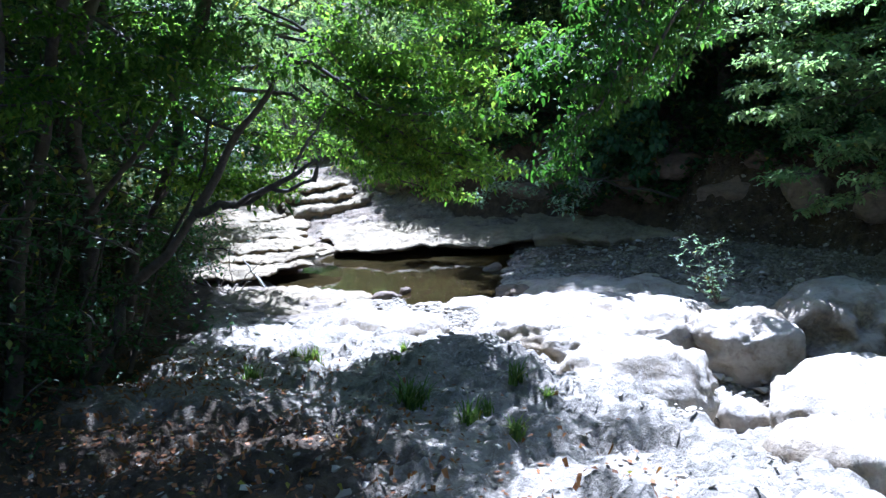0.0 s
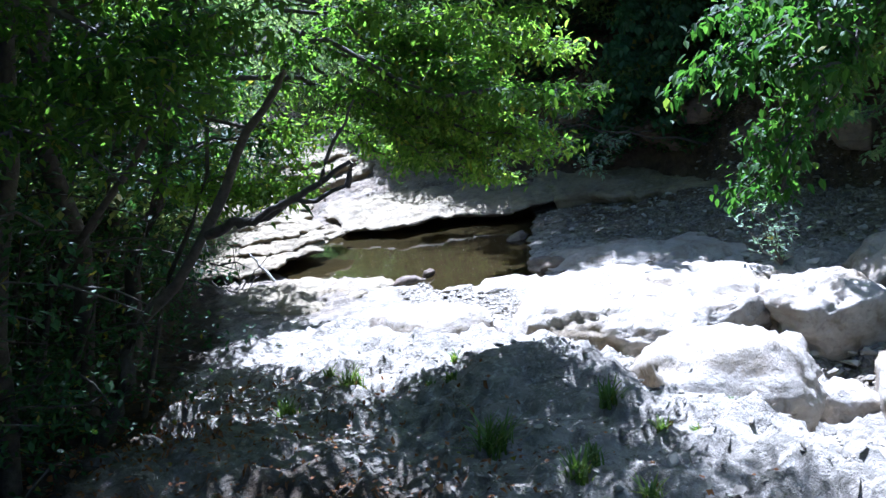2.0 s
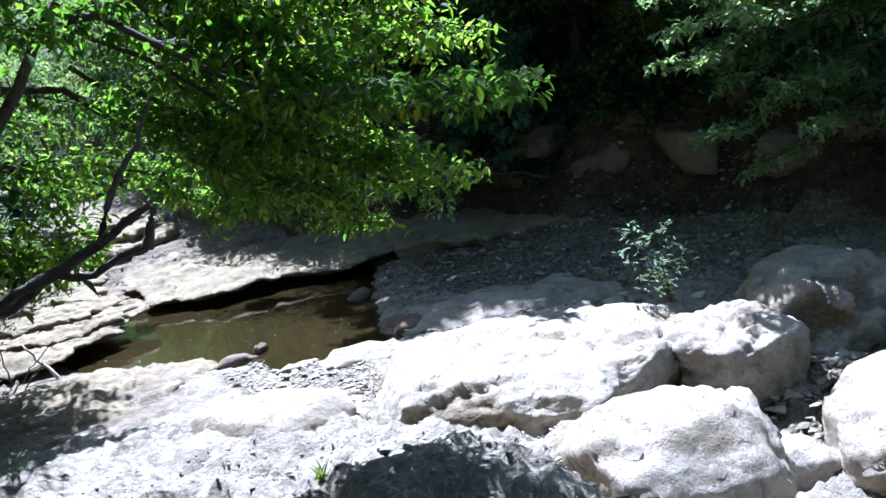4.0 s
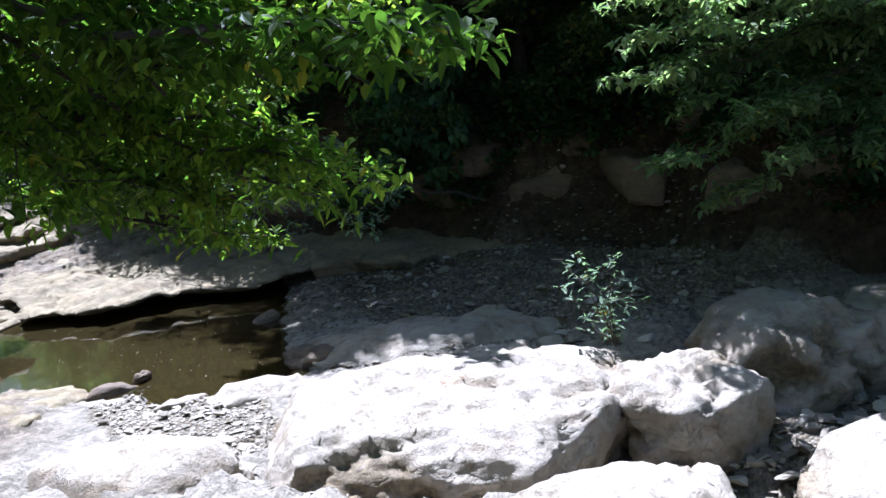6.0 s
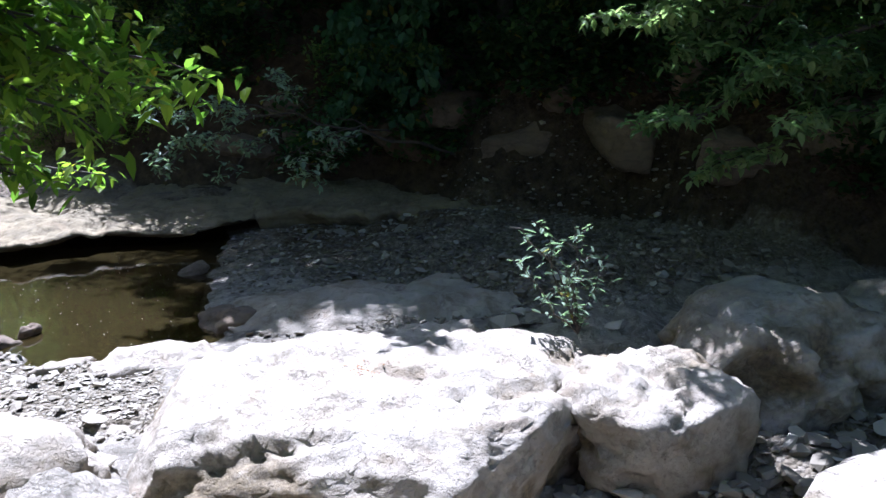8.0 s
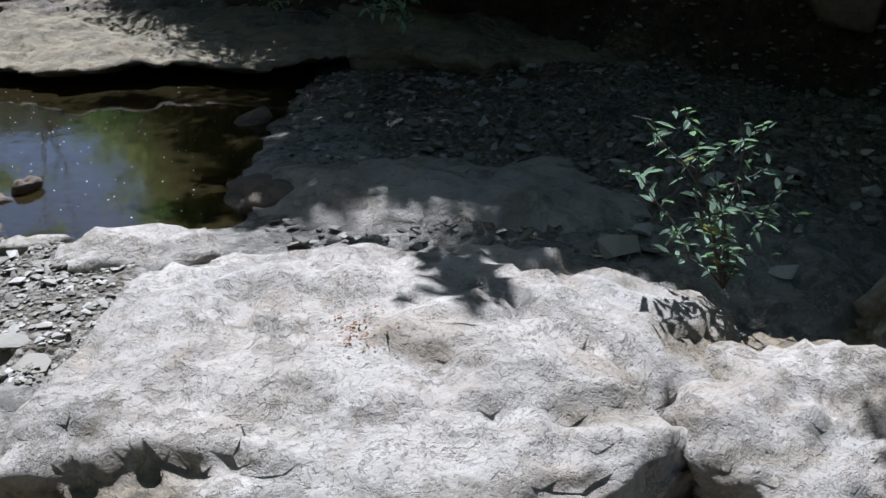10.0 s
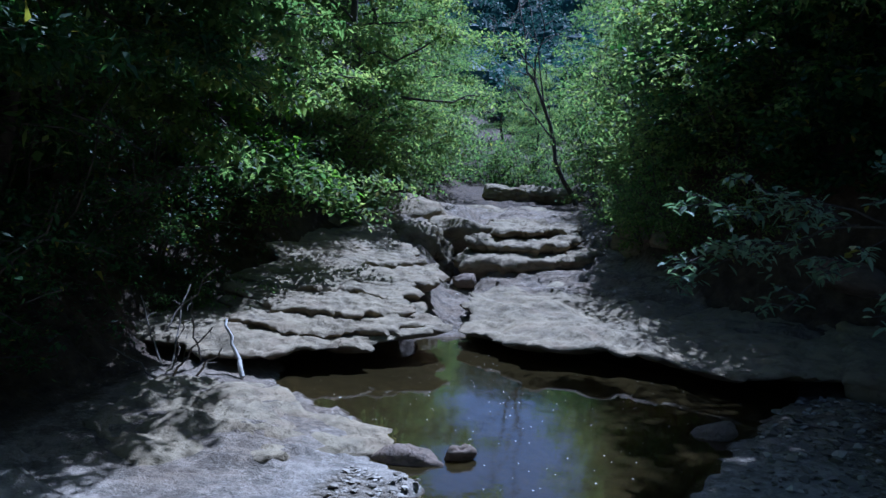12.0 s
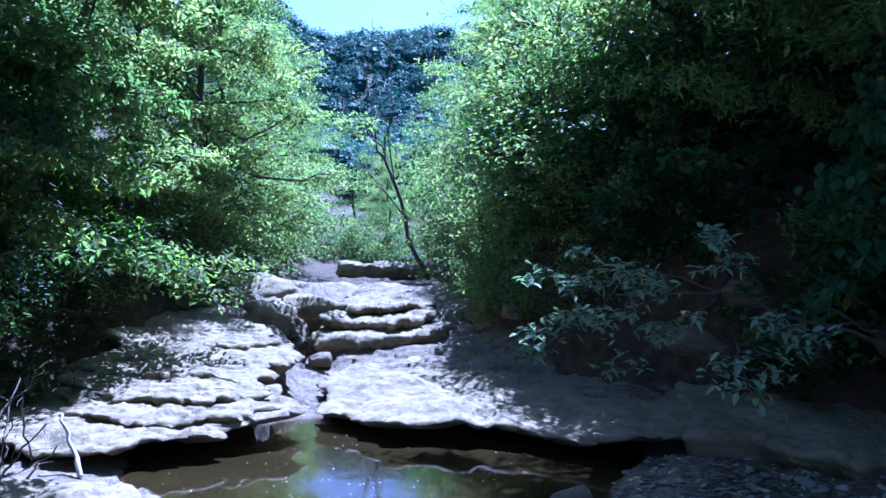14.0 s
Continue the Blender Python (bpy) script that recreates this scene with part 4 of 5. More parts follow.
def shrub_meshes(seed, high, wide, leaf, count, stems=9, mat=None, narrow=0.5, droop=0.35):
    """Wood and leaves of a many-stemmed bush that stands at the origin."""
    rng = np.random.default_rng(seed)
    wood, twigs = [], []
    for i in range(stems):
        yaw = i * 2.4 + rng.uniform(-0.4, 0.4)
        out = wide * rng.uniform(0.25, 1.0)
        end = np.array([math.cos(yaw) * out, math.sin(yaw) * out, high * rng.uniform(0.45, 1.0)])
        stem = bent((0.1 * math.cos(yaw), 0.1 * math.sin(yaw), -0.2), end, rng, 7, 0.12, 0.06)
        wood.append(tube(stem, 0.022, 0.007, 5))
        subs = branch_out(stem, rng, 7, high * 0.38, 0.1, 0.25, 0.12)
        twigs += subs + [stem]
        for s in subs:
            twigs += branch_out(s, rng, 2, high * 0.2, 0.0, 0.3, 0.3)
    for t in twigs[::3]:
        wood.append(tube(t[::2], 0.009, 0.004, 3))
    length = sum(np.linalg.norm(np.diff(t, axis=0), axis=1).sum() for t in twigs)
    v, f = sprays(twigs, rng, count / length, leaf, leaf * 0.9, narrow=narrow, droop=droop)
    return mesh_of("wood", *joined(wood), BARK), mesh_of("foliage", v, f, mat or LEAF_FOREST, False)


def shrub(pair, m, label, category="shrub", group=""):
    ob = new("shrub")
    ob.matrix_world = m
    child("wood", pair[0], ob)
    child("foliage", pair[1], ob)
    return tagged(ob, label, category, group)


SHRUBS = [shrub_meshes(201, 2.6, 1.5, 0.11, 3800, 11), shrub_meshes(202, 1.9, 1.3, 0.1, 3000, 10), shrub_meshes(203, 3.2, 1.7, 0.12, 4400, 12)]
IVY = [shrub_meshes(204, 1.5, 1.3, 0.11, 3200, 10, LEAF_SHADED, 0.8), shrub_meshes(205, 2.2, 1.4, 0.1, 4200, 11, LEAF_SHADED, 0.7)]
THICKET = [shrub_meshes(206, 2.2, 1.3, 0.06, 5200, 13, LEAF_SHADED, 0.5), shrub_meshes(207, 2.6, 1.2, 0.06, 5200, 13, LEAF_SHADED, 0.5)]


def bush(pairs, kind, x, y, s, label, group, drop=0.15):
    return shrub(pairs[kind], pose(x, y, height(x, y) - drop, 0, 0, rng.uniform(0, 360)) @ Matrix.Scale(s, 4), label, group=group)


UNDER = "dense green bush on the wooded bank"
DARK = "dark leafy undergrowth on the shaded bank"
# left bank undergrowth
for x, y, k, s in ((-3.6, 3.4, 1, 1.1), (-3.5, 5.0, 1, 1.1), (-3.7, 6.6, 1, 1.2), (-3.8, 8.2, 1, 1.2), (-4.2, 1.6, 1, 1.2), (-5.4, 7.6, 1, 1.4), (-5.4, 4.4, 1, 1.4), (-4.2, 9.6, 1, 1.1), (-5.7, 15.2, 1, 0.9), (-3.3, 3.9, 0, 0.9), (-3.3, 5.5, 0, 0.9), (-4.9, 12.0, 0, 0.8), (-4.5, 11.1, 1, 0.8), (-5.0, 13.0, 1, 0.8), (-4.0, 10.2, 0, 0.8)):
    bush(THICKET, k, x, y, s, DARK, "undergrowth of the shaded bank")
for x, y, k, s in ((-4.15, 13.4, 1, 0.36), (-4.5, 12.9, 0, 0.3), (-6.0, 17.2, 1, 1.1), (-6.7, 19.4, 0, 0.95), (-7.4, 21.8, 2, 0.85), (-8.2, 24.4, 0, 0.95), (-9.2, 27.5, 2, 0.95), (-11.6, 31, 0, 1.3), (-12.8, 35, 2, 1.3), (-5.2, 9.2, 2, 1.1), (-6.9, 12.3, 2, 1.1)):
    bush(SHRUBS, k, x, y, s, UNDER, "bushes of the left bank")
# right bank undergrowth
for x, y, k, s in ((1.2, 16.4, 0, 0.8), (2.6, 15.6, 0, 0.8), (3.9, 14.7, 0, 0.8), (5.2, 13.4, 0, 0.85), (6.4, 11.9, 0, 0.85), (7.1, 10.3, 0, 0.85), (7.6, 8.4, 0, 0.9), (7.9, 6.6, 0, 0.9), (-0.3, 18.0, 0, 0.7), (0.6, 17.6, 1, 1.0), (1.9, 16.6, 0, 1.0), (3.4, 15.4, 1, 1.0), (4.8, 14.2, 0, 1.0), (6.1, 12.8, 1, 1.1), (7.2, 11.2, 0, 1.0), (8.0, 9.6, 1, 1.1), (8.4, 7.6, 0, 1.1), (1.4, 18.0, 1, 1.3), (3.0, 17.0, 1, 1.3), (4.6, 16.0, 1, 1.3), (6.2, 14.6, 1, 1.3), (7.6, 13.0, 1, 1.3), (8.9, 11.3, 1, 1.3), (-0.4, 19.4, 0, 1.2), (9.3, 8.8, 1, 1.3), (8.8, 5.6, 1, 1.2)):
    bush(IVY, k, x, y, s, DARK, "undergrowth of the shaded bank", 0.3)
for x, y, k, s in ((-0.1, 17.0, 1, 0.55), (-0.6, 17.7, 1, 0.6), (-1.0, 18.3, 1, 0.6), (-1.4, 19.4, 0, 0.5), (0.5, 16.6, 1, 0.5), (-1.9, 20.6, 1, 0.6), (-2.0, 21.5, 0, 0.55), (0.2, 17.3, 1, 0.8), (-0.4, 18.1, 1, 0.85), (-0.9, 19.2, 1, 0.9), (1.0, 16.8, 1, 0.8), (-1.5, 20.8, 0, 0.75), (-2.1, 22.4, 1, 1.0), (-2.7, 24.0, 0, 0.8), (-3.6, 26.2, 1, 1.1), (0.6, 18.0, 0, 1.0), (-0.2, 19.6, 0, 1.0), (-0.7, 20.6, 1, 1.1), (-1.3, 22.8, 0, 1.1), (-2.3, 25.4, 2, 1.0), (-3.2, 27.6, 0, 1.1), (-4.4, 30.5, 2, 1.1), (-5.8, 33.5, 0, 1.2), (-7.6, 34.5, 1, 1.0), (-9.2, 35.2, 1, 1.2), (-10.8, 36, 0, 1.0), (0.4, 19.0, 2, 1.0), (2.2, 18.2, 2, 1.1), (4.4, 17.3, 2, 1.1), (6.6, 16.0, 2, 1.1), (8.2, 14.2, 2, 1.1)):
    bush(SHRUBS, k, x, y, s, UNDER, "bushes of the right bank")


# ---------------------------------------------------------------- the tree that leans over the path
def leaning_tree(name, label, stems, limbs, seed, leaf, per_m, mat, twig=0.75, subs=9, narrow=0.5, droop=0.5, spread=0.05, sag=0.2, category="tree"):
    """stems: thick leaning stems; limbs: leafy branches; both as start, end, thickness."""
    rng = np.random.default_rng(seed)
    ob = new(name)
    for a, b, r in stems:
        child("trunk", mesh_of("trunk", *tube(bent(a, b, rng, 9, 0, 0.035), r, r * 0.45, 8), BARK), ob)
    for a, b, r in limbs:
        limb = bent(a, b, rng, 9, 0.06, 0.045)
        wood = [tube(limb, r, 0.006, 6)]
        twigs = branch_out(limb, rng, subs, twig, 0.05, sag, 0.25)
        fine = []
        for t in twigs:
            fine += branch_out(t, rng, 3, twig * 0.45, 0.0, sag, 0.2)
        wood += [tube(t, 0.008, 0.003, 4) for t in twigs] + [tube(t, 0.004, 0.002, 3) for t in fine]
        bough = child("bough", mesh_of("bough", *joined(wood), BARK), ob)
        v, f = sprays(twigs + fine + [limb[len(limb) // 3:]], rng, per_m, leaf, spread, narrow=narrow, droop=droop, fine=True)
        child("foliage", mesh_of("foliage", v, f, mat, False), bough)
    return tagged(ob, label, category)


leaning_tree("tree", "leaning many-stemmed tree with bright backlit leaves",
             [((-2.85, 6.0, -0.7), (-1.82, 6.0, 0.69), 0.06), ((-1.82, 6.0, 0.69), (-1.05, 6.0, 1.75), 0.036), ((-1.82, 6.0, 0.66), (-1.3, 5.75, 0.82), 0.035), ((-1.3, 5.75, 0.82), (-0.86, 5.6, 1.03), 0.024), ((-1.6, 5.9, 0.71), (-0.9, 5.62, 0.9), 0.022), ((-0.9, 5.62, 0.89), (-0.85, 5.6, 1.02), 0.02), ((-1.05, 5.65, 0.93), (-0.8, 5.7, 1.35), 0.014),
              ((-3.0, 6.4, -0.8), (-2.2, 6.0, 3.6), 0.08), ((-2.9, 5.2, -0.5), (-2.0, 5.2, 3.2), 0.06), ((-3.1, 7.2, -0.8), (-1.5, 7.4, 3.4), 0.07), ((-2.9, 4.4, -0.3), (-2.1, 4.4, 2.6), 0.045), ((-3.2, 5.9, -0.6), (-1.4, 5.6, 2.4), 0.03), ((-3.0, 3.6, -0.3), (-2.4, 3.6, 2.6), 0.03), ((-2.7, 6.6, -0.7), (-1.5, 6.6, 1.9), 0.022)],
             [((-2.3, 6.2, 1.7), (0.42, 5.85, 1.35), 0.025), ((-2.2, 6.6, 1.7), (0.28, 6.9, 1.08), 0.025), ((-2.3, 6.0, 2.6), (-0.1, 5.6, 2.1), 0.025), ((-1.9, 7.2, 2.6), (0.3, 6.6, 2.3), 0.022),
              ((-2.2, 5.4, 2.4), (-0.9, 4.9, 2.3), 0.02), ((-2.4, 5.2, 2.0), (-1.3, 4.7, 1.75), 0.018), ((-1.7, 7.3, 2.9), (0.5, 7.5, 2.0), 0.022), ((-2.2, 6.0, 3.4), (0.2, 6.2, 3.2), 0.022),
              ((-2.4, 7.0, 1.5), (-0.7, 7.6, 0.9), 0.02), ((-2.3, 5.2, 3.0), (-0.7, 4.4, 3.2), 0.02), ((-1.5, 7.4, 3.3), (0.5, 8.2, 3.0), 0.02), ((-1.2, 6.3, 2.0), (0.1, 7.3, 1.4), 0.016), ((-2.2, 6.0, 3.6), (-1.0, 7.0, 4.6), 0.02),
              ((-2.3, 5.3, 1.6), (-1.9, 4.2, 1.5), 0.016), ((-2.6, 6.6, 1.0), (-1.6, 6.9, 0.8), 0.016), ((-1.6, 5.8, 2.8), (-0.3, 5.0, 2.9), 0.016), ((-1.6, 7.4, 3.2), (-0.4, 8.6, 2.6), 0.018),
              # limbs ending above z 3.7 are out of view, added to shade the bank
              ((-1.3, 6.2, 2.1), (-0.2, 6.2, 1.25), 0.014), ((-1.2, 6.9, 1.6), (-0.4, 7.1, 0.8), 0.014), ((-2.0, 5.0, 3.2), (0.3, 5.2, 3.8), 0.02), ((-2.1, 6.0, 3.8), (0.5, 6.8, 4.4), 0.022), ((-2.0, 6.0, 4.0), (-0.4, 5.6, 5.0), 0.02), ((-2.1, 4.6, 2.4), (-1.2, 3.6, 3.0), 0.016), ((-2.2, 4.4, 2.6), (-2.6, 3.2, 2.6), 0.016), ((-1.4, 7.4, 3.6), (0.3, 7.4, 4.6), 0.018), ((-2.0, 6.0, 4.2), (-0.6, 4.8, 4.7), 0.018), ((-2.0, 6.0, 4.4), (-0.1, 5.6, 4.1), 0.018), ((-2.1, 5.0, 3.6), (-1.0, 3.9, 4.2), 0.018), ((-2.2, 4.4, 3.0), (-1.2, 4.5, 4.0), 0.016), ((-1.2, 6.5, 1.8), (0.05, 6.7, 0.95), 0.014), ((-1.0, 6.9, 1.5), (-0.25, 7.1, 0.85), 0.014), ((-1.2, 6.3, 1.9), (0.2, 6.5, 1.6), 0.014)],
             301, 0.05, 190, LEAF_NEAR)
leaning_tree("tree", "tree with a branch of bright leaves hanging above the path",
             [((3.9, 2.0, -1.6), (1.6, 2.7, 3.8), 0.08)],
             [((1.77, 2.7, 3.6), (0.72, 3.3, 1.55), 0.012), ((1.77, 2.7, 3.7), (0.87, 3.4, 1.8), 0.012), ((1.77, 2.7, 3.7), (0.57, 3.15, 2.35), 0.012), ((0.82, 3.2, 1.9), (0.44, 3.22, 1.14), 0.006), ((0.87, 3.2, 2.05), (0.67, 3.3, 1.36), 0.006), ((1.12, 3.2, 2.2), (0.87, 3.45, 1.44), 0.006), ((1.17, 3.25, 2.35), (1.02, 3.55, 1.64), 0.006), ((0.97, 3.15, 2.3), (0.62, 3.25, 1.7), 0.006), ((0.77, 3.2, 1.8), (0.37, 3.15, 1.45), 0.005)],
             302, 0.027, 300, LEAF_HANGING_SHADED, 0.3, 10, 0.55, 0.8, 0.028, 0.4)
leaning_tree("tree", "tree with layered feathery green branches over the boulders",
             [((7.4, 9.2, 0.2), (6.2, 9.3, 6.5), 0.12)],
             [((6.8, 9.2, 2.2), (3.3, 9.0, 1.6), 0.03), ((6.8, 9.2, 1.6), (3.9, 9.3, 0.55), 0.03), ((6.6, 9.2, 3.0), (2.9, 9.8, 2.6), 0.03), ((6.8, 9.2, 2.0), (4.2, 9.6, 1.0), 0.025), ((6.8, 9.2, 1.4), (4.5, 9.2, 0.25), 0.02), ((6.8, 9.2, 2.4), (3.6, 9.6, 1.9), 0.025), ((6.7, 9.2, 2.6), (2.8, 9.4, 2.2), 0.025), ((6.8, 9.2, 1.8), (4.7, 9.9, 1.3), 0.02), ((6.8, 9.2, 1.7), (3.8, 9.6, 1.25), 0.025), ((6.8, 9.2, 1.2), (5.0, 8.9, 0.5), 0.02), ((6.8, 9.2, 1.9), (4.9, 8.6, 1.6), 0.02), ((6.8, 9.2, 2.4), (4.7, 8.5, 2.4), 0.02),
              # these upper limbs are out of view, added to shade the boulders
              ((6.5, 9.3, 3.4), (3.2, 11.5, 3.2), 0.025), ((6.5, 9.3, 3.0), (3.4, 11.2, 2.7), 0.025), ((6.5, 9.3, 3.8), (3.6, 12.0, 3.8), 0.025), ((6.4, 9.3, 4.2), (4.2, 11.6, 4.2), 0.02)],
             303, 0.085, 85, LEAF_FEATHER, 0.8, 10, 0.5, 0.3, 0.05, 0.15)
# boughs out of view, added to shade the bar, big rock and pool
leaning_tree("tree", "added tree whose unseen high boughs shade the gravel bar",
             [((6.4, 14.0, 0.3), (5.2, 13.6, 5.8), 0.12)],
             [((5.8, 13.8, 3.4), (2.9, 13.2, 4.0), 0.03), ((5.8, 13.8, 3.0), (3.1, 12.5, 3.4), 0.03), ((5.8, 13.8, 3.4), (1.5, 12.5, 3.9), 0.03), ((5.8, 13.8, 3.2), (1.6, 12.1, 3.5), 0.03), ((5.8, 13.8, 3.2), (1.9, 12.5, 3.8), 0.03), ((5.5, 13.7, 4.2), (3.6, 14.6, 4.8), 0.025), ((5.3, 13.6, 5.4), (3.2, 13.4, 5.6), 0.025), ((5.3, 13.6, 5.4), (1.6, 15.4, 6.2), 0.03), ((5.3, 13.6, 5.2), (2.0, 14.4, 5.4), 0.03), ((5.2, 13.6, 5.6), (1.2, 16.4, 6.4), 0.03), ((5.2, 13.6, 5.6), (2.6, 16.0, 6.0), 0.03), ((5.4, 13.7, 4.6), (3.4, 15.6, 4.4), 0.03), ((5.4, 13.7, 4.6), (4.4, 15.6, 4.0), 0.03), ((5.5, 13.7, 4.0), (2.6, 13.8, 4.6), 0.03), ((5.2, 13.6, 5.6), (0.0, 16.2, 5.0), 0.03), ((5.2, 13.6, 5.6), (-0.4, 17.2, 5.3), 0.03), ((5.2, 13.6, 5.4), (0.5, 15.4, 4.5), 0.03), ((5.6, 13.7, 4.4), (0.7, 13.6, 3.9), 0.02), ((5.4, 13.7, 4.8), (0.3, 14.3, 4.1), 0.03)],
             304, 0.13, 100, LEAF_SHADED, 0.9, 10, 0.6, 0.3, 0.06, 0.15)


# ---------------------------------------------------------------- small plants
def tuft(x, y, high, blades, seed, label, mat, lean=0.5, broad=0.007):
    """A tuft of curved blades."""
    rng = np.random.default_rng(seed)
    pieces = []
    for i in range(blades):
        yaw, out, h = rng.uniform(0, 6.28), rng.uniform(0.1, lean) * high, high * rng.uniform(0.5, 1.1)
        d = np.array([math.cos(yaw), math.sin(yaw), 0])
        s = np.array([-d[1], d[0], 0]) * broad * rng.uniform(0.7, 1.3)
        root = np.array([rng.normal(0, high * 0.13), rng.normal(0, high * 0.13), -0.03])
        pts = [root + d * out * t ** 2 + np.array([0, 0, h * (t - 0.25 * t * t)]) for t in (0, 0.4, 0.75, 1.0)]
        ws = (1, 0.9, 0.6, 0.08)
        v = np.array([p + k * s * w for p, w in zip(pts, ws) for k in (-1, 1)])
        f = np.array([[0, 1, 3, 2], [2, 3, 5, 4], [4, 5, 7, 6]])
        pieces.append((v, f))
    ob = new("grass_tuft", mesh_of("grass_tuft", *joined(pieces), mat, False))
    ob.matrix_world = pose(x, y, height(x, y))
    return tagged(ob, label, "grass", "grass tufts on the rock")


TUFT = "small green grass tuft growing in the pale rock"
for i, (x, y, h, n) in enumerate(((-1.62, 6.35, 0.2, 60), (-1.22, 6.75, 0.22, 60), (-0.66, 6.5, 0.13, 80), (-0.5, 6.45, 0.12, 60), (-0.85, 6.6, 0.1, 50), (-0.31, 5.1, 0.3, 70), (0.41, 5.5, 0.2, 50), (0.07, 4.6, 0.22, 45), (0.55, 4.95, 0.1, 50), (0.75, 5.0, 0.08, 50), (0.95, 5.1, 0.09, 50), (-1.45, 7.2, 0.14, 40), (0.16, 4.75, 0.14, 30), (0.3, 4.2, 0.16, 40), (-0.45, 7.0, 0.16, 30), (1.15, 5.3, 0.08, 30), (-0.25, 5.2, 0.22, 40))):
    tuft(x, y, h, n, 400 + i, TUFT, GRASS, 0.7)

# willow sapling between the boulders
def sapling(x, y, z, label):
    rng = np.random.default_rng(55)
    ob = new("sapling")
    ob.matrix_world = pose(x, y, z) @ Matrix.Scale(1.2, 4)
    wood, twigs = [], []
    for dx, dy, h in ((-0.36, 0.02, 0.6), (-0.22, 0.1, 0.62), (-0.08, -0.05, 0.6), (0.04, 0.05, 0.56), (-0.42, -0.1, 0.42), (-0.12, 0.0, 0.45), (0.12, -0.05, 0.35), (-0.1, -0.1, 0.3)):
        st = bent((0, 0, -0.1), (dx, dy, h), rng, 7, 0.03, 0.04)
        wood.append(tube(st, 0.006, 0.002, 4))
        twigs += [st] + branch_out(st, rng, 4, 0.15, 0.25, 0.1, 0.3)
    wood += [tube(t, 0.003, 0.0015, 3) for t in twigs]
    child("wood", mesh_of("wood", *joined(wood), BARK), ob)
    v, f = sprays(twigs, rng, 26, 0.062, 0.012, narrow=0.33, droop=-0.15, fine=True)
    child("foliage", mesh_of("foliage", v, f, LEAF_PALE, False), ob)
    return tagged(ob, label, "sapling")


sapling(3.0, 9.2, -0.9, "small willow sapling with pale narrow leaves among the boulders")

# branch with pale compound leaves that reaches out from the right bank
leaning_tree("shrub", "leaning shrub with pale compound leaves above the pool's edge",
             [((3.9, 14.0, -0.4), (1.75, 12.8, 0.3), 0.022), ((2.6, 13.3, 0.1), (1.5, 12.6, -0.15), 0.01), ((2.9, 13.4, 0.0), (2.1, 12.4, 0.25), 0.012)],
             [((1.75, 12.8, 0.3), (0.3, 12.5, 0.42), 0.01), ((1.6, 12.75, 0.3), (0.75, 12.3, 0.62), 0.008), ((1.4, 12.7, 0.3), (0.5, 12.3, 0.1), 0.007), ((1.9, 12.9, 0.34), (1.5, 12.4, 0.8), 0.007), ((1.6, 12.7, 0.26), (1.0, 12.3, -0.2), 0.005), ((1.3, 12.7, 0.3), (0.35, 12.2, -0.1), 0.005), ((1.7, 12.5, 0.0), (1.75, 12.2, -0.25), 0.005), ((1.9, 12.5, 0.2), (2.05, 12.2, 0.1), 0.005)],
             310, 0.075, 32, LEAF_PALE, 0.32, 6, 0.48, 0.2, 0.03, 0.2, "shrub")
# broad-leaved creeper hanging down the bank
leaning_tree("creeper", "broad-leaved dark green creeper hanging down the rocky bank",
             [((3.9, 15.4, 0.6), (3.5, 14.9, 2.8), 0.03)],
             [((3.6, 15.0, 2.6), (2.9, 14.3, 0.5), 0.01), ((3.6, 15.0, 2.6), (3.2, 14.1, 0.1), 0.01), ((3.6, 15.0, 2.7), (2.7, 14.4, 1.2), 0.01), ((3.6, 15.0, 2.8), (3.5, 13.9, 0.7), 0.01), ((3.6, 15.0, 2.8), (2.9, 14.2, 1.7), 0.01), ((3.6, 15.0, 2.8), (3.4, 14.0, 1.4), 0.01), ((3.5, 14.9, 2.2), (2.6, 14.5, 0.2), 0.008)],
             313, 0.11, 55, LEAF_IVY, 0.4, 8, 0.95, 0.9, 0.07, 0.4, "creeper")
# leafy bough over the water from the left bank
leaning_tree("tree", "leafy tree leaning out from the dark wooded bank",
             [((-5.0, 11.2, -0.6), (-4.3, 11.6, 4.2), 0.08)],
             # limbs ending above z 2.8, mostly out of view, added to shade the rock shelf
             [((-4.5, 11.4, 2.4), (-2.9, 12.2, 1.6), 0.02), ((-4.4, 11.5, 2.0), (-3.2, 12.6, 1.2), 0.02), ((-4.4, 11.5, 2.4), (-3.4, 13.2, 2.0), 0.02), ((-4.4, 11.5, 3.0), (-2.8, 13.2, 2.7), 0.02), ((-4.4, 11.5, 3.2), (-2.8, 11.8, 2.9), 0.02), ((-4.4, 11.5, 3.8), (-3.0, 12.4, 3.6), 0.02), ((-4.4, 11.5, 3.6), (-3.0, 13.8, 3.3), 0.02), ((-4.4, 11.5, 3.9), (-2.6, 13.6, 3.9), 0.02), ((-4.4, 11.5, 4.1), (-3.2, 13.4, 4.3), 0.02), ((-4.5, 11.5, 1.6), (-3.7, 12.3, 0.7), 0.015), ((-4.5, 11.5, 1.9), (-4.0, 13.0, 1.3), 0.015), ((-4.5, 11.4, 2.8), (-3.2, 11.0, 2.2), 0.015), ((-4.4, 11.5, 3.6), (-2.35, 12.5, 3.2), 0.015), ((-4.4, 11.5, 3.4), (-2.2, 12.0, 2.9), 0.015), ((-4.4, 11.5, 3.8), (-2.6, 12.9, 3.4), 0.015)],
             311, 0.085, 90, LEAF_FOREST, 0.65, 9, 0.52, 0.4, 0.06, 0.2)

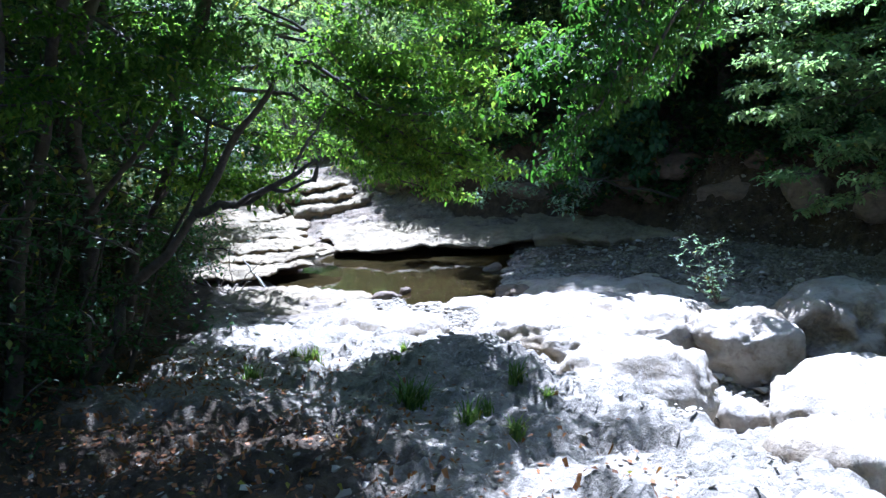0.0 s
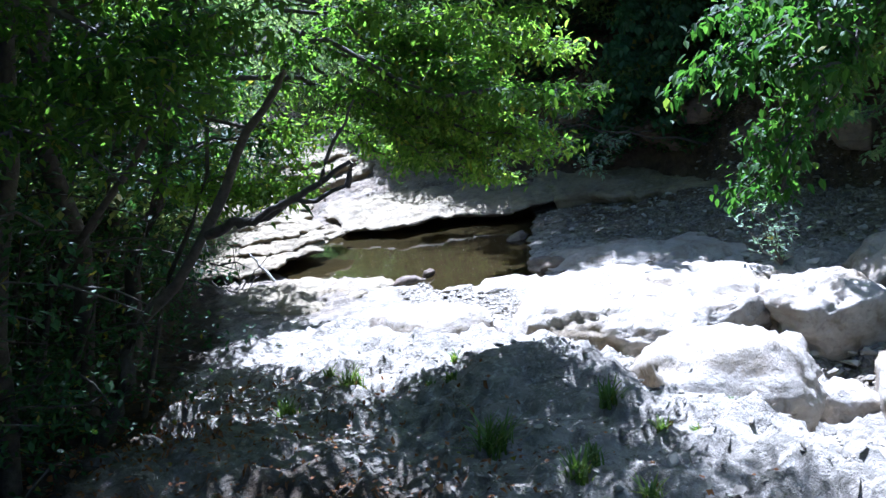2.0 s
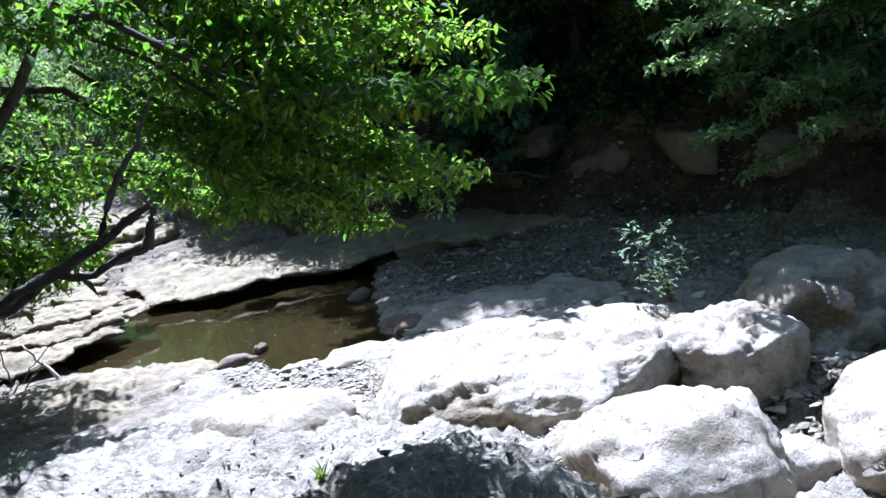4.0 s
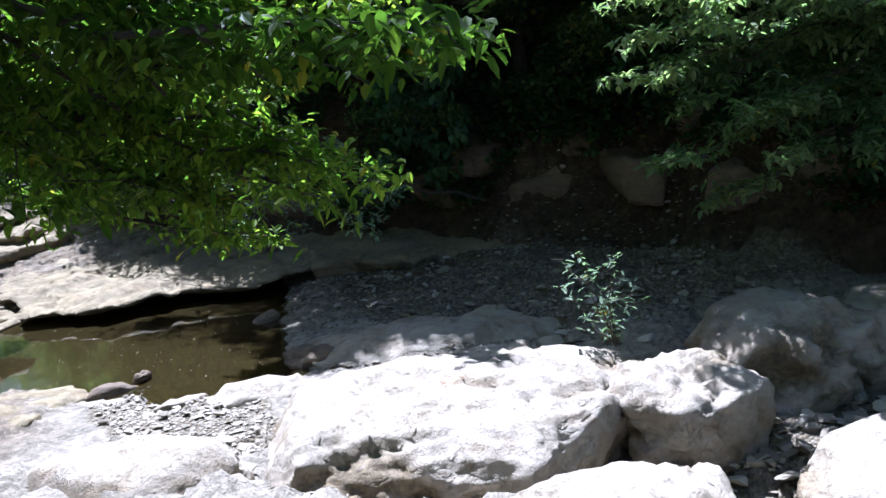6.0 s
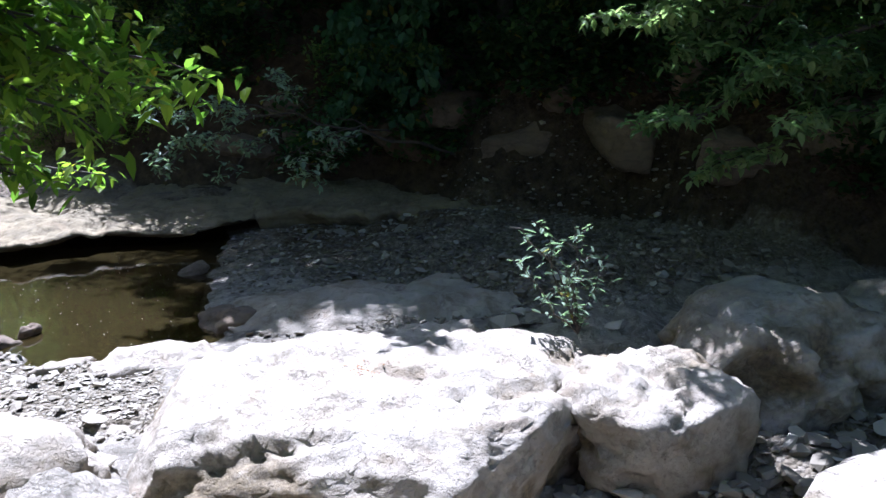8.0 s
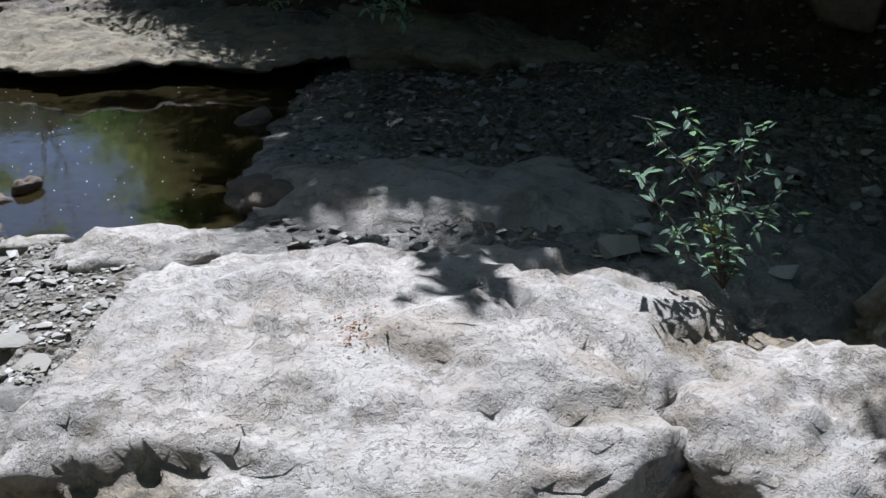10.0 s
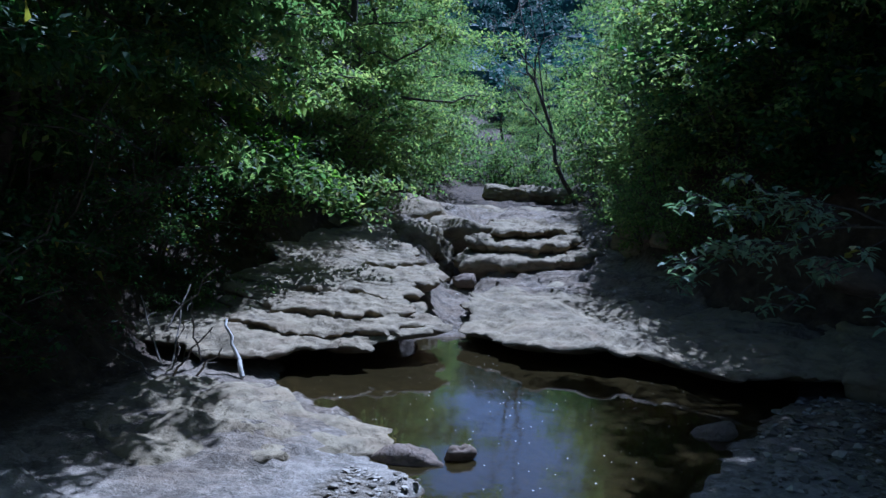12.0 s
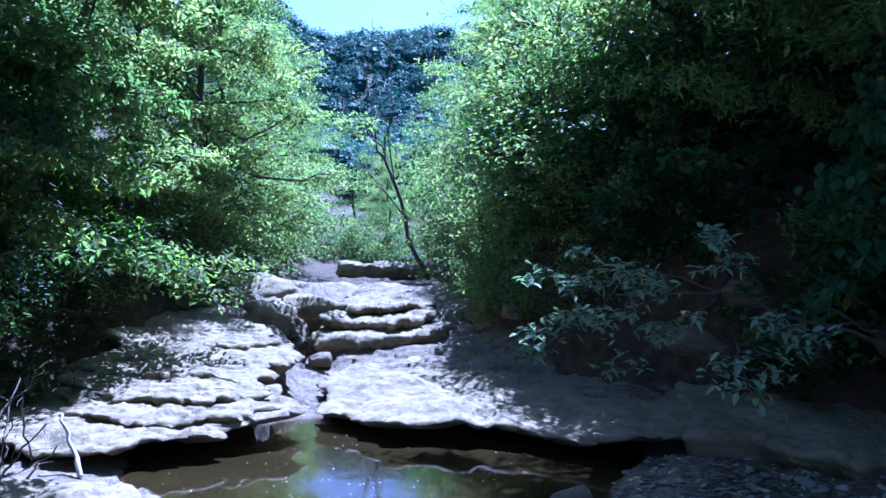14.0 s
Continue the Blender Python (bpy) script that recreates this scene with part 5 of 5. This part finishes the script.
# bright spray that hangs over the ledges
leaning_tree("tree", "young tree with a bright leafy bough over the ledges",
             [((-6.2, 14.9, -0.3), (-5.4, 14.6, 2.2), 0.04)],
             [((-5.6, 14.6, 1.2), (-3.65, 14.4, 0.32), 0.014), ((-5.6, 14.6, 1.1), (-4.2, 14.1, 0.4), 0.012), ((-5.5, 14.6, 1.8), (-4.5, 13.9, 0.85), 0.012), ((-5.6, 14.6, 1.5), (-4.9, 13.5, 0.6), 0.012), ((-5.6, 14.6, 1.9), (-4.2, 14.4, 1.2), 0.012)],
             312, 0.1, 60, LEAF_NEAR, 0.4, 7, 0.5, 0.4, 0.05, 0.15)

# ---------------------------------------------------------------- dead wood
def stick(name, a, b, r, seed, label, mat, forks=0, category="branch", wob=0.05):
    rng = np.random.default_rng(seed)
    main = bent(a, b, rng, 10, 0, wob)
    pieces = [tube(main, r, r * 0.5, 6)]
    for t in branch_out(main, rng, forks, np.linalg.norm(np.subtract(b, a)) * 0.35, 0.2, 0.1, 0.35) if forks else []:
        pieces.append(tube(t, r * 0.4, r * 0.15, 4))
    return tagged(new(name, mesh_of(name, *joined(pieces), mat)), label, category)


stick("branch", (-2.82, 11.9, -1.18), (-3.12, 12.05, -0.78), 0.022, 501, "bleached white stick leaning against the ledge", BLEACHED)
drng = np.random.default_rng(9)
for i in range(9):
    x, y = -3.3 + drng.normal(0, 0.3), 11.7 + drng.normal(0, 0.25)
    z = height(x, y)
    stick("branch", (x, y, z - 0.02), (x + drng.normal(0.1, 0.3), y + drng.normal(0, 0.25), z + drng.uniform(0.15, 0.6)), 0.01, 510 + i, "thin grey dead branch tangled below the bank", DRYWOOD, 2)
for i, (x, y, yaw, le) in enumerate(((1.4, 12.9, 0.3, 0.9), (1.9, 12.5, -0.4, 0.7), (1.1, 13.2, 0.1, 0.8), (2.3, 11.8, 0.8, 0.6))):
    z = height(x, y) + 0.03
    stick("branch", (x, y, z), (x + le * math.cos(yaw), y + le * math.sin(yaw), height(x + le * math.cos(yaw), y + le * math.sin(yaw)) + 0.03), 0.009, 530 + i, "thin dry twig lying on the gravel bar", DRYWOOD, 2)


def bare_tree(x, y, label):
    rng = np.random.default_rng(62)
    ob = new("tree")
    ob.matrix_world = pose(x, y, height(x, y) - 0.2) @ Matrix.Scale(0.8, 4)
    trunk = bent((0, 0, 0), (-2.2, 0.3, 4.6), rng, 9, 0, 0.04)
    wood = [tube(trunk, 0.09, 0.045, 8)]
    for a, b in ((5, (-2.4, 0, 7.4)), (6, (-3.6, 0.5, 6.6)), (7, (-1.7, 0.2, 8.6)), (4, (-3.4, -0.4, 5.2)), (8, (-2.6, 0.6, 9.2))):
        limb = bent(trunk[a], b, rng, 7, 0, 0.06)
        wood.append(tube(limb, 0.035, 0.008, 5))
        for t in branch_out(limb, rng, 7, 1.2, 0.5, 0, 0.2):
            wood.append(tube(t, 0.018, 0.004, 3))
    child("trunk", mesh_of("trunk", *joined(wood), BARK), ob)
    return tagged(ob, label, "tree")


bare_tree(-4.7, 27.5, "dark bare tree leaning out over the stream")

# ---------------------------------------------------------------- loose stones, gravel and leaves
grng = np.random.default_rng(31)
PEBBLES = []
for k in range(8):
    bm = bmesh.new()
    for p in grng.normal(0, 1, (13, 3)):
        bm.verts.new(Vector(p).normalized() * 0.9)
    hull = bmesh.ops.convex_hull(bm, input=bm.verts)
    bmesh.ops.triangulate(bm, faces=bm.faces)
    bm.verts.index_update()
    q = np.array([v.co[:] for v in bm.verts]) * grng.uniform(0.6, 1.0, 3) * [1.1, 0.9, 0.42]
    f = np.array([[v.index for v in t.verts] for t in bm.faces])
    bm.free()
    PEBBLES.append((q, f))


def stone_shade(name, a, b, c):
    n = Nodes(name)
    g = n.add("ShaderNodeNewGeometry").outputs["Random Per Island"]
    o = n.add("ShaderNodeObjectInfo").outputs["Random"]
    mixv = n.math('FRACT', n.math('ADD', g, o), 0)
    col = n.ramp(mixv, [(0.0, a), (0.55, b), (1.0, c)])
    col = n.mix(n.math('MULTIPLY', n.noise(30, 4, 0.7), 0.5), col, (0.13, 0.115, 0.09))
    n.put(n.shader, "Base Color", col)
    n.put(n.shader, "Roughness", 0.85)
    n.put(n.shader, "Normal", n.bump(n.noise(60, 4, 0.7), 0.4, 0.01))
    return n.mat


STONE_PALE = stone_shade("pale_stone_chips", (0.13, 0.105, 0.07), (0.28, 0.24, 0.175), (0.46, 0.41, 0.33))
STONE = stone_shade("loose_limestone", (0.09, 0.072, 0.048), (0.21, 0.175, 0.125), (0.42, 0.37, 0.29))
STONE_MESH = [mesh_of("stone", q * [1, 1, 0.75], f, STONE_PALE, False) for q, f in PEBBLES]


def scatter(name, spots, size, label, kind="stuff", sink=0.25, mat=None, flat=1.0):
    """Many small stones as one object."""
    pieces = []
    hs = land(spots[:, 0], spots[:, 1])
    for (x, y), z in zip(spots, hs):
        q, f = PEBBLES[grng.integers(0, 8)]
        s = size * grng.lognormal(0, 0.45)
        c, n = math.cos(r := grng.uniform(0, 6.28)), math.sin(r)
        p = q * s * [1, 1, flat]
        p = np.stack([p[:, 0] * c - p[:, 1] * n, p[:, 0] * n + p[:, 1] * c, p[:, 2] + 0.25 * p[:, 0] * grng.normal(0, 1)], 1)
        pieces.append((p + [x, y, z + s * sink], f))
    return tagged(new(name, mesh_of(name, *joined(pieces), mat or STONE, False)), label, name, kind=kind)


def spots(n, x0, x1, y0, y1, test):
    p = np.stack([grng.uniform(x0, x1, n), grng.uniform(y0, y1, n)], 1)
    return p[test(p[:, 0], p[:, 1])]


dry = lambda x, y: inside_distance(x, y, SHORE) < -0.02
scatter("gravel", spots(2600, -1.2, 0.3, 9.0, 10.8, lambda x, y: dry(x, y) & (x > -0.5 - 0.35 * (y - 9))), 0.019, "loose grey and white gravel in the gully by the pool", mat=STONE_PALE, flat=0.7)
scatter("gravel", spots(3600, 0.9, 6.0, 9.8, 14.2, dry), 0.032, "grey gravel bar in the shade beside the pool")
scatter("gravel", spots(500, 2.2, 5.8, 6.9, 8.6, dry), 0.06, "broken grey gravel between the boulders", mat=STONE_PALE)
scatter("gravel", spots(2600, -2.2, 1.6, 2.6, 8.2, dry), 0.016, "small stone chips scattered on the bank")
scatter("gravel", spots(300, -4.5, -0.2, 14.8, 19.5, dry), 0.03, "small stones lying on the ledges")
for i, (x, y, s) in enumerate(((-0.13, 9.15, 0.12), (0.05, 9.2, 0.11), (0.0, 8.75, 0.12), (-0.3, 9.55, 0.07), (-0.55, 9.7, 0.08), (-0.25, 9.9, 0.07), (-0.1, 10.05, 0.07), (-0.75, 9.9, 0.06), (-0.4, 10.15, 0.08), (-0.62, 10.3, 0.06), (-0.95, 10.2, 0.07), (0.2, 8.45, 0.1), (0.1, 8.3, 0.07), (-0.15, 9.4, 0.05), (-0.5, 9.4, 0.05), (-0.85, 9.6, 0.05), (2.0, 11.7, 0.12), (2.6, 11.4, 0.1), (3.1, 11.0, 0.12), (2.3, 10.6, 0.1), (3.0, 10.1, 0.14), (3.5, 10.4, 0.1), (1.9, 12.3, 0.1), (3.2, 9.6, 0.14), (3.5, 9.5, 0.13), (3.15, 7.5, 0.12), (3.4, 7.7, 0.1), (3.7, 7.7, 0.12), (4.1, 7.7, 0.1), (4.4, 7.9, 0.12), (2.75, 7.35, 0.12), (2.6, 7.15, 0.1), (2.4, 6.2, 0.1), (1.9, 5.75, 0.08))):
    st = new("stone", STONE_MESH[i % 8])
    st.matrix_world = pose(x, y, height(x, y) + s * 0.3, grng.uniform(-15, 15), grng.uniform(-15, 15), grng.uniform(0, 360)) @ Matrix.Scale(s, 4)
    tagged(st, "loose angular limestone stone on the gravel", "stone", "loose stones")

# dry leaves on the bank
lp = spots(9000, -3.4, 0.9, 2.2, 7.4, lambda x, y: grng.uniform(0, 1, len(x)) < ease(1.6, -2.0, x + 0.5 * (y - 3.5)))
lv, lf = leaves(np.column_stack([lp, land(lp[:, 0], lp[:, 1]) + 0.012]), np.random.default_rng(8), 0.036, 0.0, 0.65)
lv[:, 2] = (lz := land(lv[:, 0], lv[:, 1])) + 0.012 + 0.45 * np.clip(lv[:, 2] - lz - 0.012, 0.0, 0.03)
tagged(new("leaf_litter", mesh_of("leaf_litter", lv, lf, LITTER, False)), "dry brown leaves scattered on the shaded bank", "leaf litter", kind="stuff")
# debris in the hollow of the big rock
top = np.array([(big_rock.matrix_world @ v.co)[:] for v in big_rock.data.vertices])
top = top[top[:, 2] > -1.1]
dp = np.stack([1.36 + grng.normal(0, 0.07, 110), 8.72 + grng.normal(0, 0.09, 110)], 1)
dz = np.array([top[np.argmin((top[:, 0] - x) ** 2 + (top[:, 1] - y) ** 2), 2] for x, y in dp])
dv, df = leaves(np.column_stack([dp, dz + 0.006]), np.random.default_rng(18), 0.016, 0.0, 0.6)
base = np.repeat(dz, len(dv) // len(dz)) + 0.006
dv[:, 2] = base + 0.3 * np.clip(dv[:, 2] - base, -0.005, 0.02)
tagged(new("leaf_debris", mesh_of("leaf_debris", dv, df, LITTER, False)), "brown leaf debris in a hollow of the rock", "debris", kind="stuff")
# specks that float on the pool
fp = spots(260, -3.0, 0.9, 10.7, 14.7, lambda x, y: inside_distance(x, y, SHORE) > 0.1)
fr = grng.uniform(0.003, 0.007, len(fp))
ang = np.arange(5) * 2 * math.pi / 5
fv = np.stack([fp[:, None, 0] + fr[:, None] * np.cos(ang), fp[:, None, 1] + fr[:, None] * np.sin(ang), np.full((len(fp), 5), POOL + 0.004)], -1).reshape(-1, 3)
SPECK = Nodes("pale_fleck")
SPECK.put(SPECK.shader, "Base Color", (0.55, 0.5, 0.36, 1))
tagged(new("floating_flecks", mesh_of("floating_flecks", fv, np.arange(len(fv)).reshape(-1, 5), SPECK.mat, False)), "pale flecks of pollen floating on the pool", "flecks", kind="stuff")

# ---------------------------------------------------------------- woods on the far slopes
def far_woods(n, seed):
    rng = np.random.default_rng(seed)
    y = rng.uniform(95, 420, n)
    x = -y * rng.uniform(0.15, 0.8, n)
    z = land(x, y, False)
    pieces = []
    for a, b, c in zip(x, y, z):
        s = rng.uniform(2.6, 4.6)
        k = 75
        d = rng.normal(0, 1, (k, 3))
        d /= np.linalg.norm(d, axis=1)[:, None]
        d[:, 2] = np.abs(d[:, 2])
        at = np.array([a, b, c + s * 0.7]) + d * s * [0.9, 0.9, 1.25] * rng.uniform(0.75, 1.05, (k, 1))
        pieces.append(leaves(at, rng, s * 0.24, 0.1, 1.0, fine=None))
        q, f = BALLS[1]
        q = q * s * [0.6, 0.6, 0.85] * (1 + 0.25 * rng.normal(0, 1, (len(q), 1)) * 0.5) + [a, b, c + s * 0.7]
        pieces.append((q, f))
    return joined(pieces)


# crowns of the far hill, with blue haze in their leaf colour
tagged(new("far_woods", mesh_of("far_woods", *far_woods(2600, 3), LEAF_FAR_HAZE, False)), "dense green woods covering the far hillside", "woods", kind="stuff")
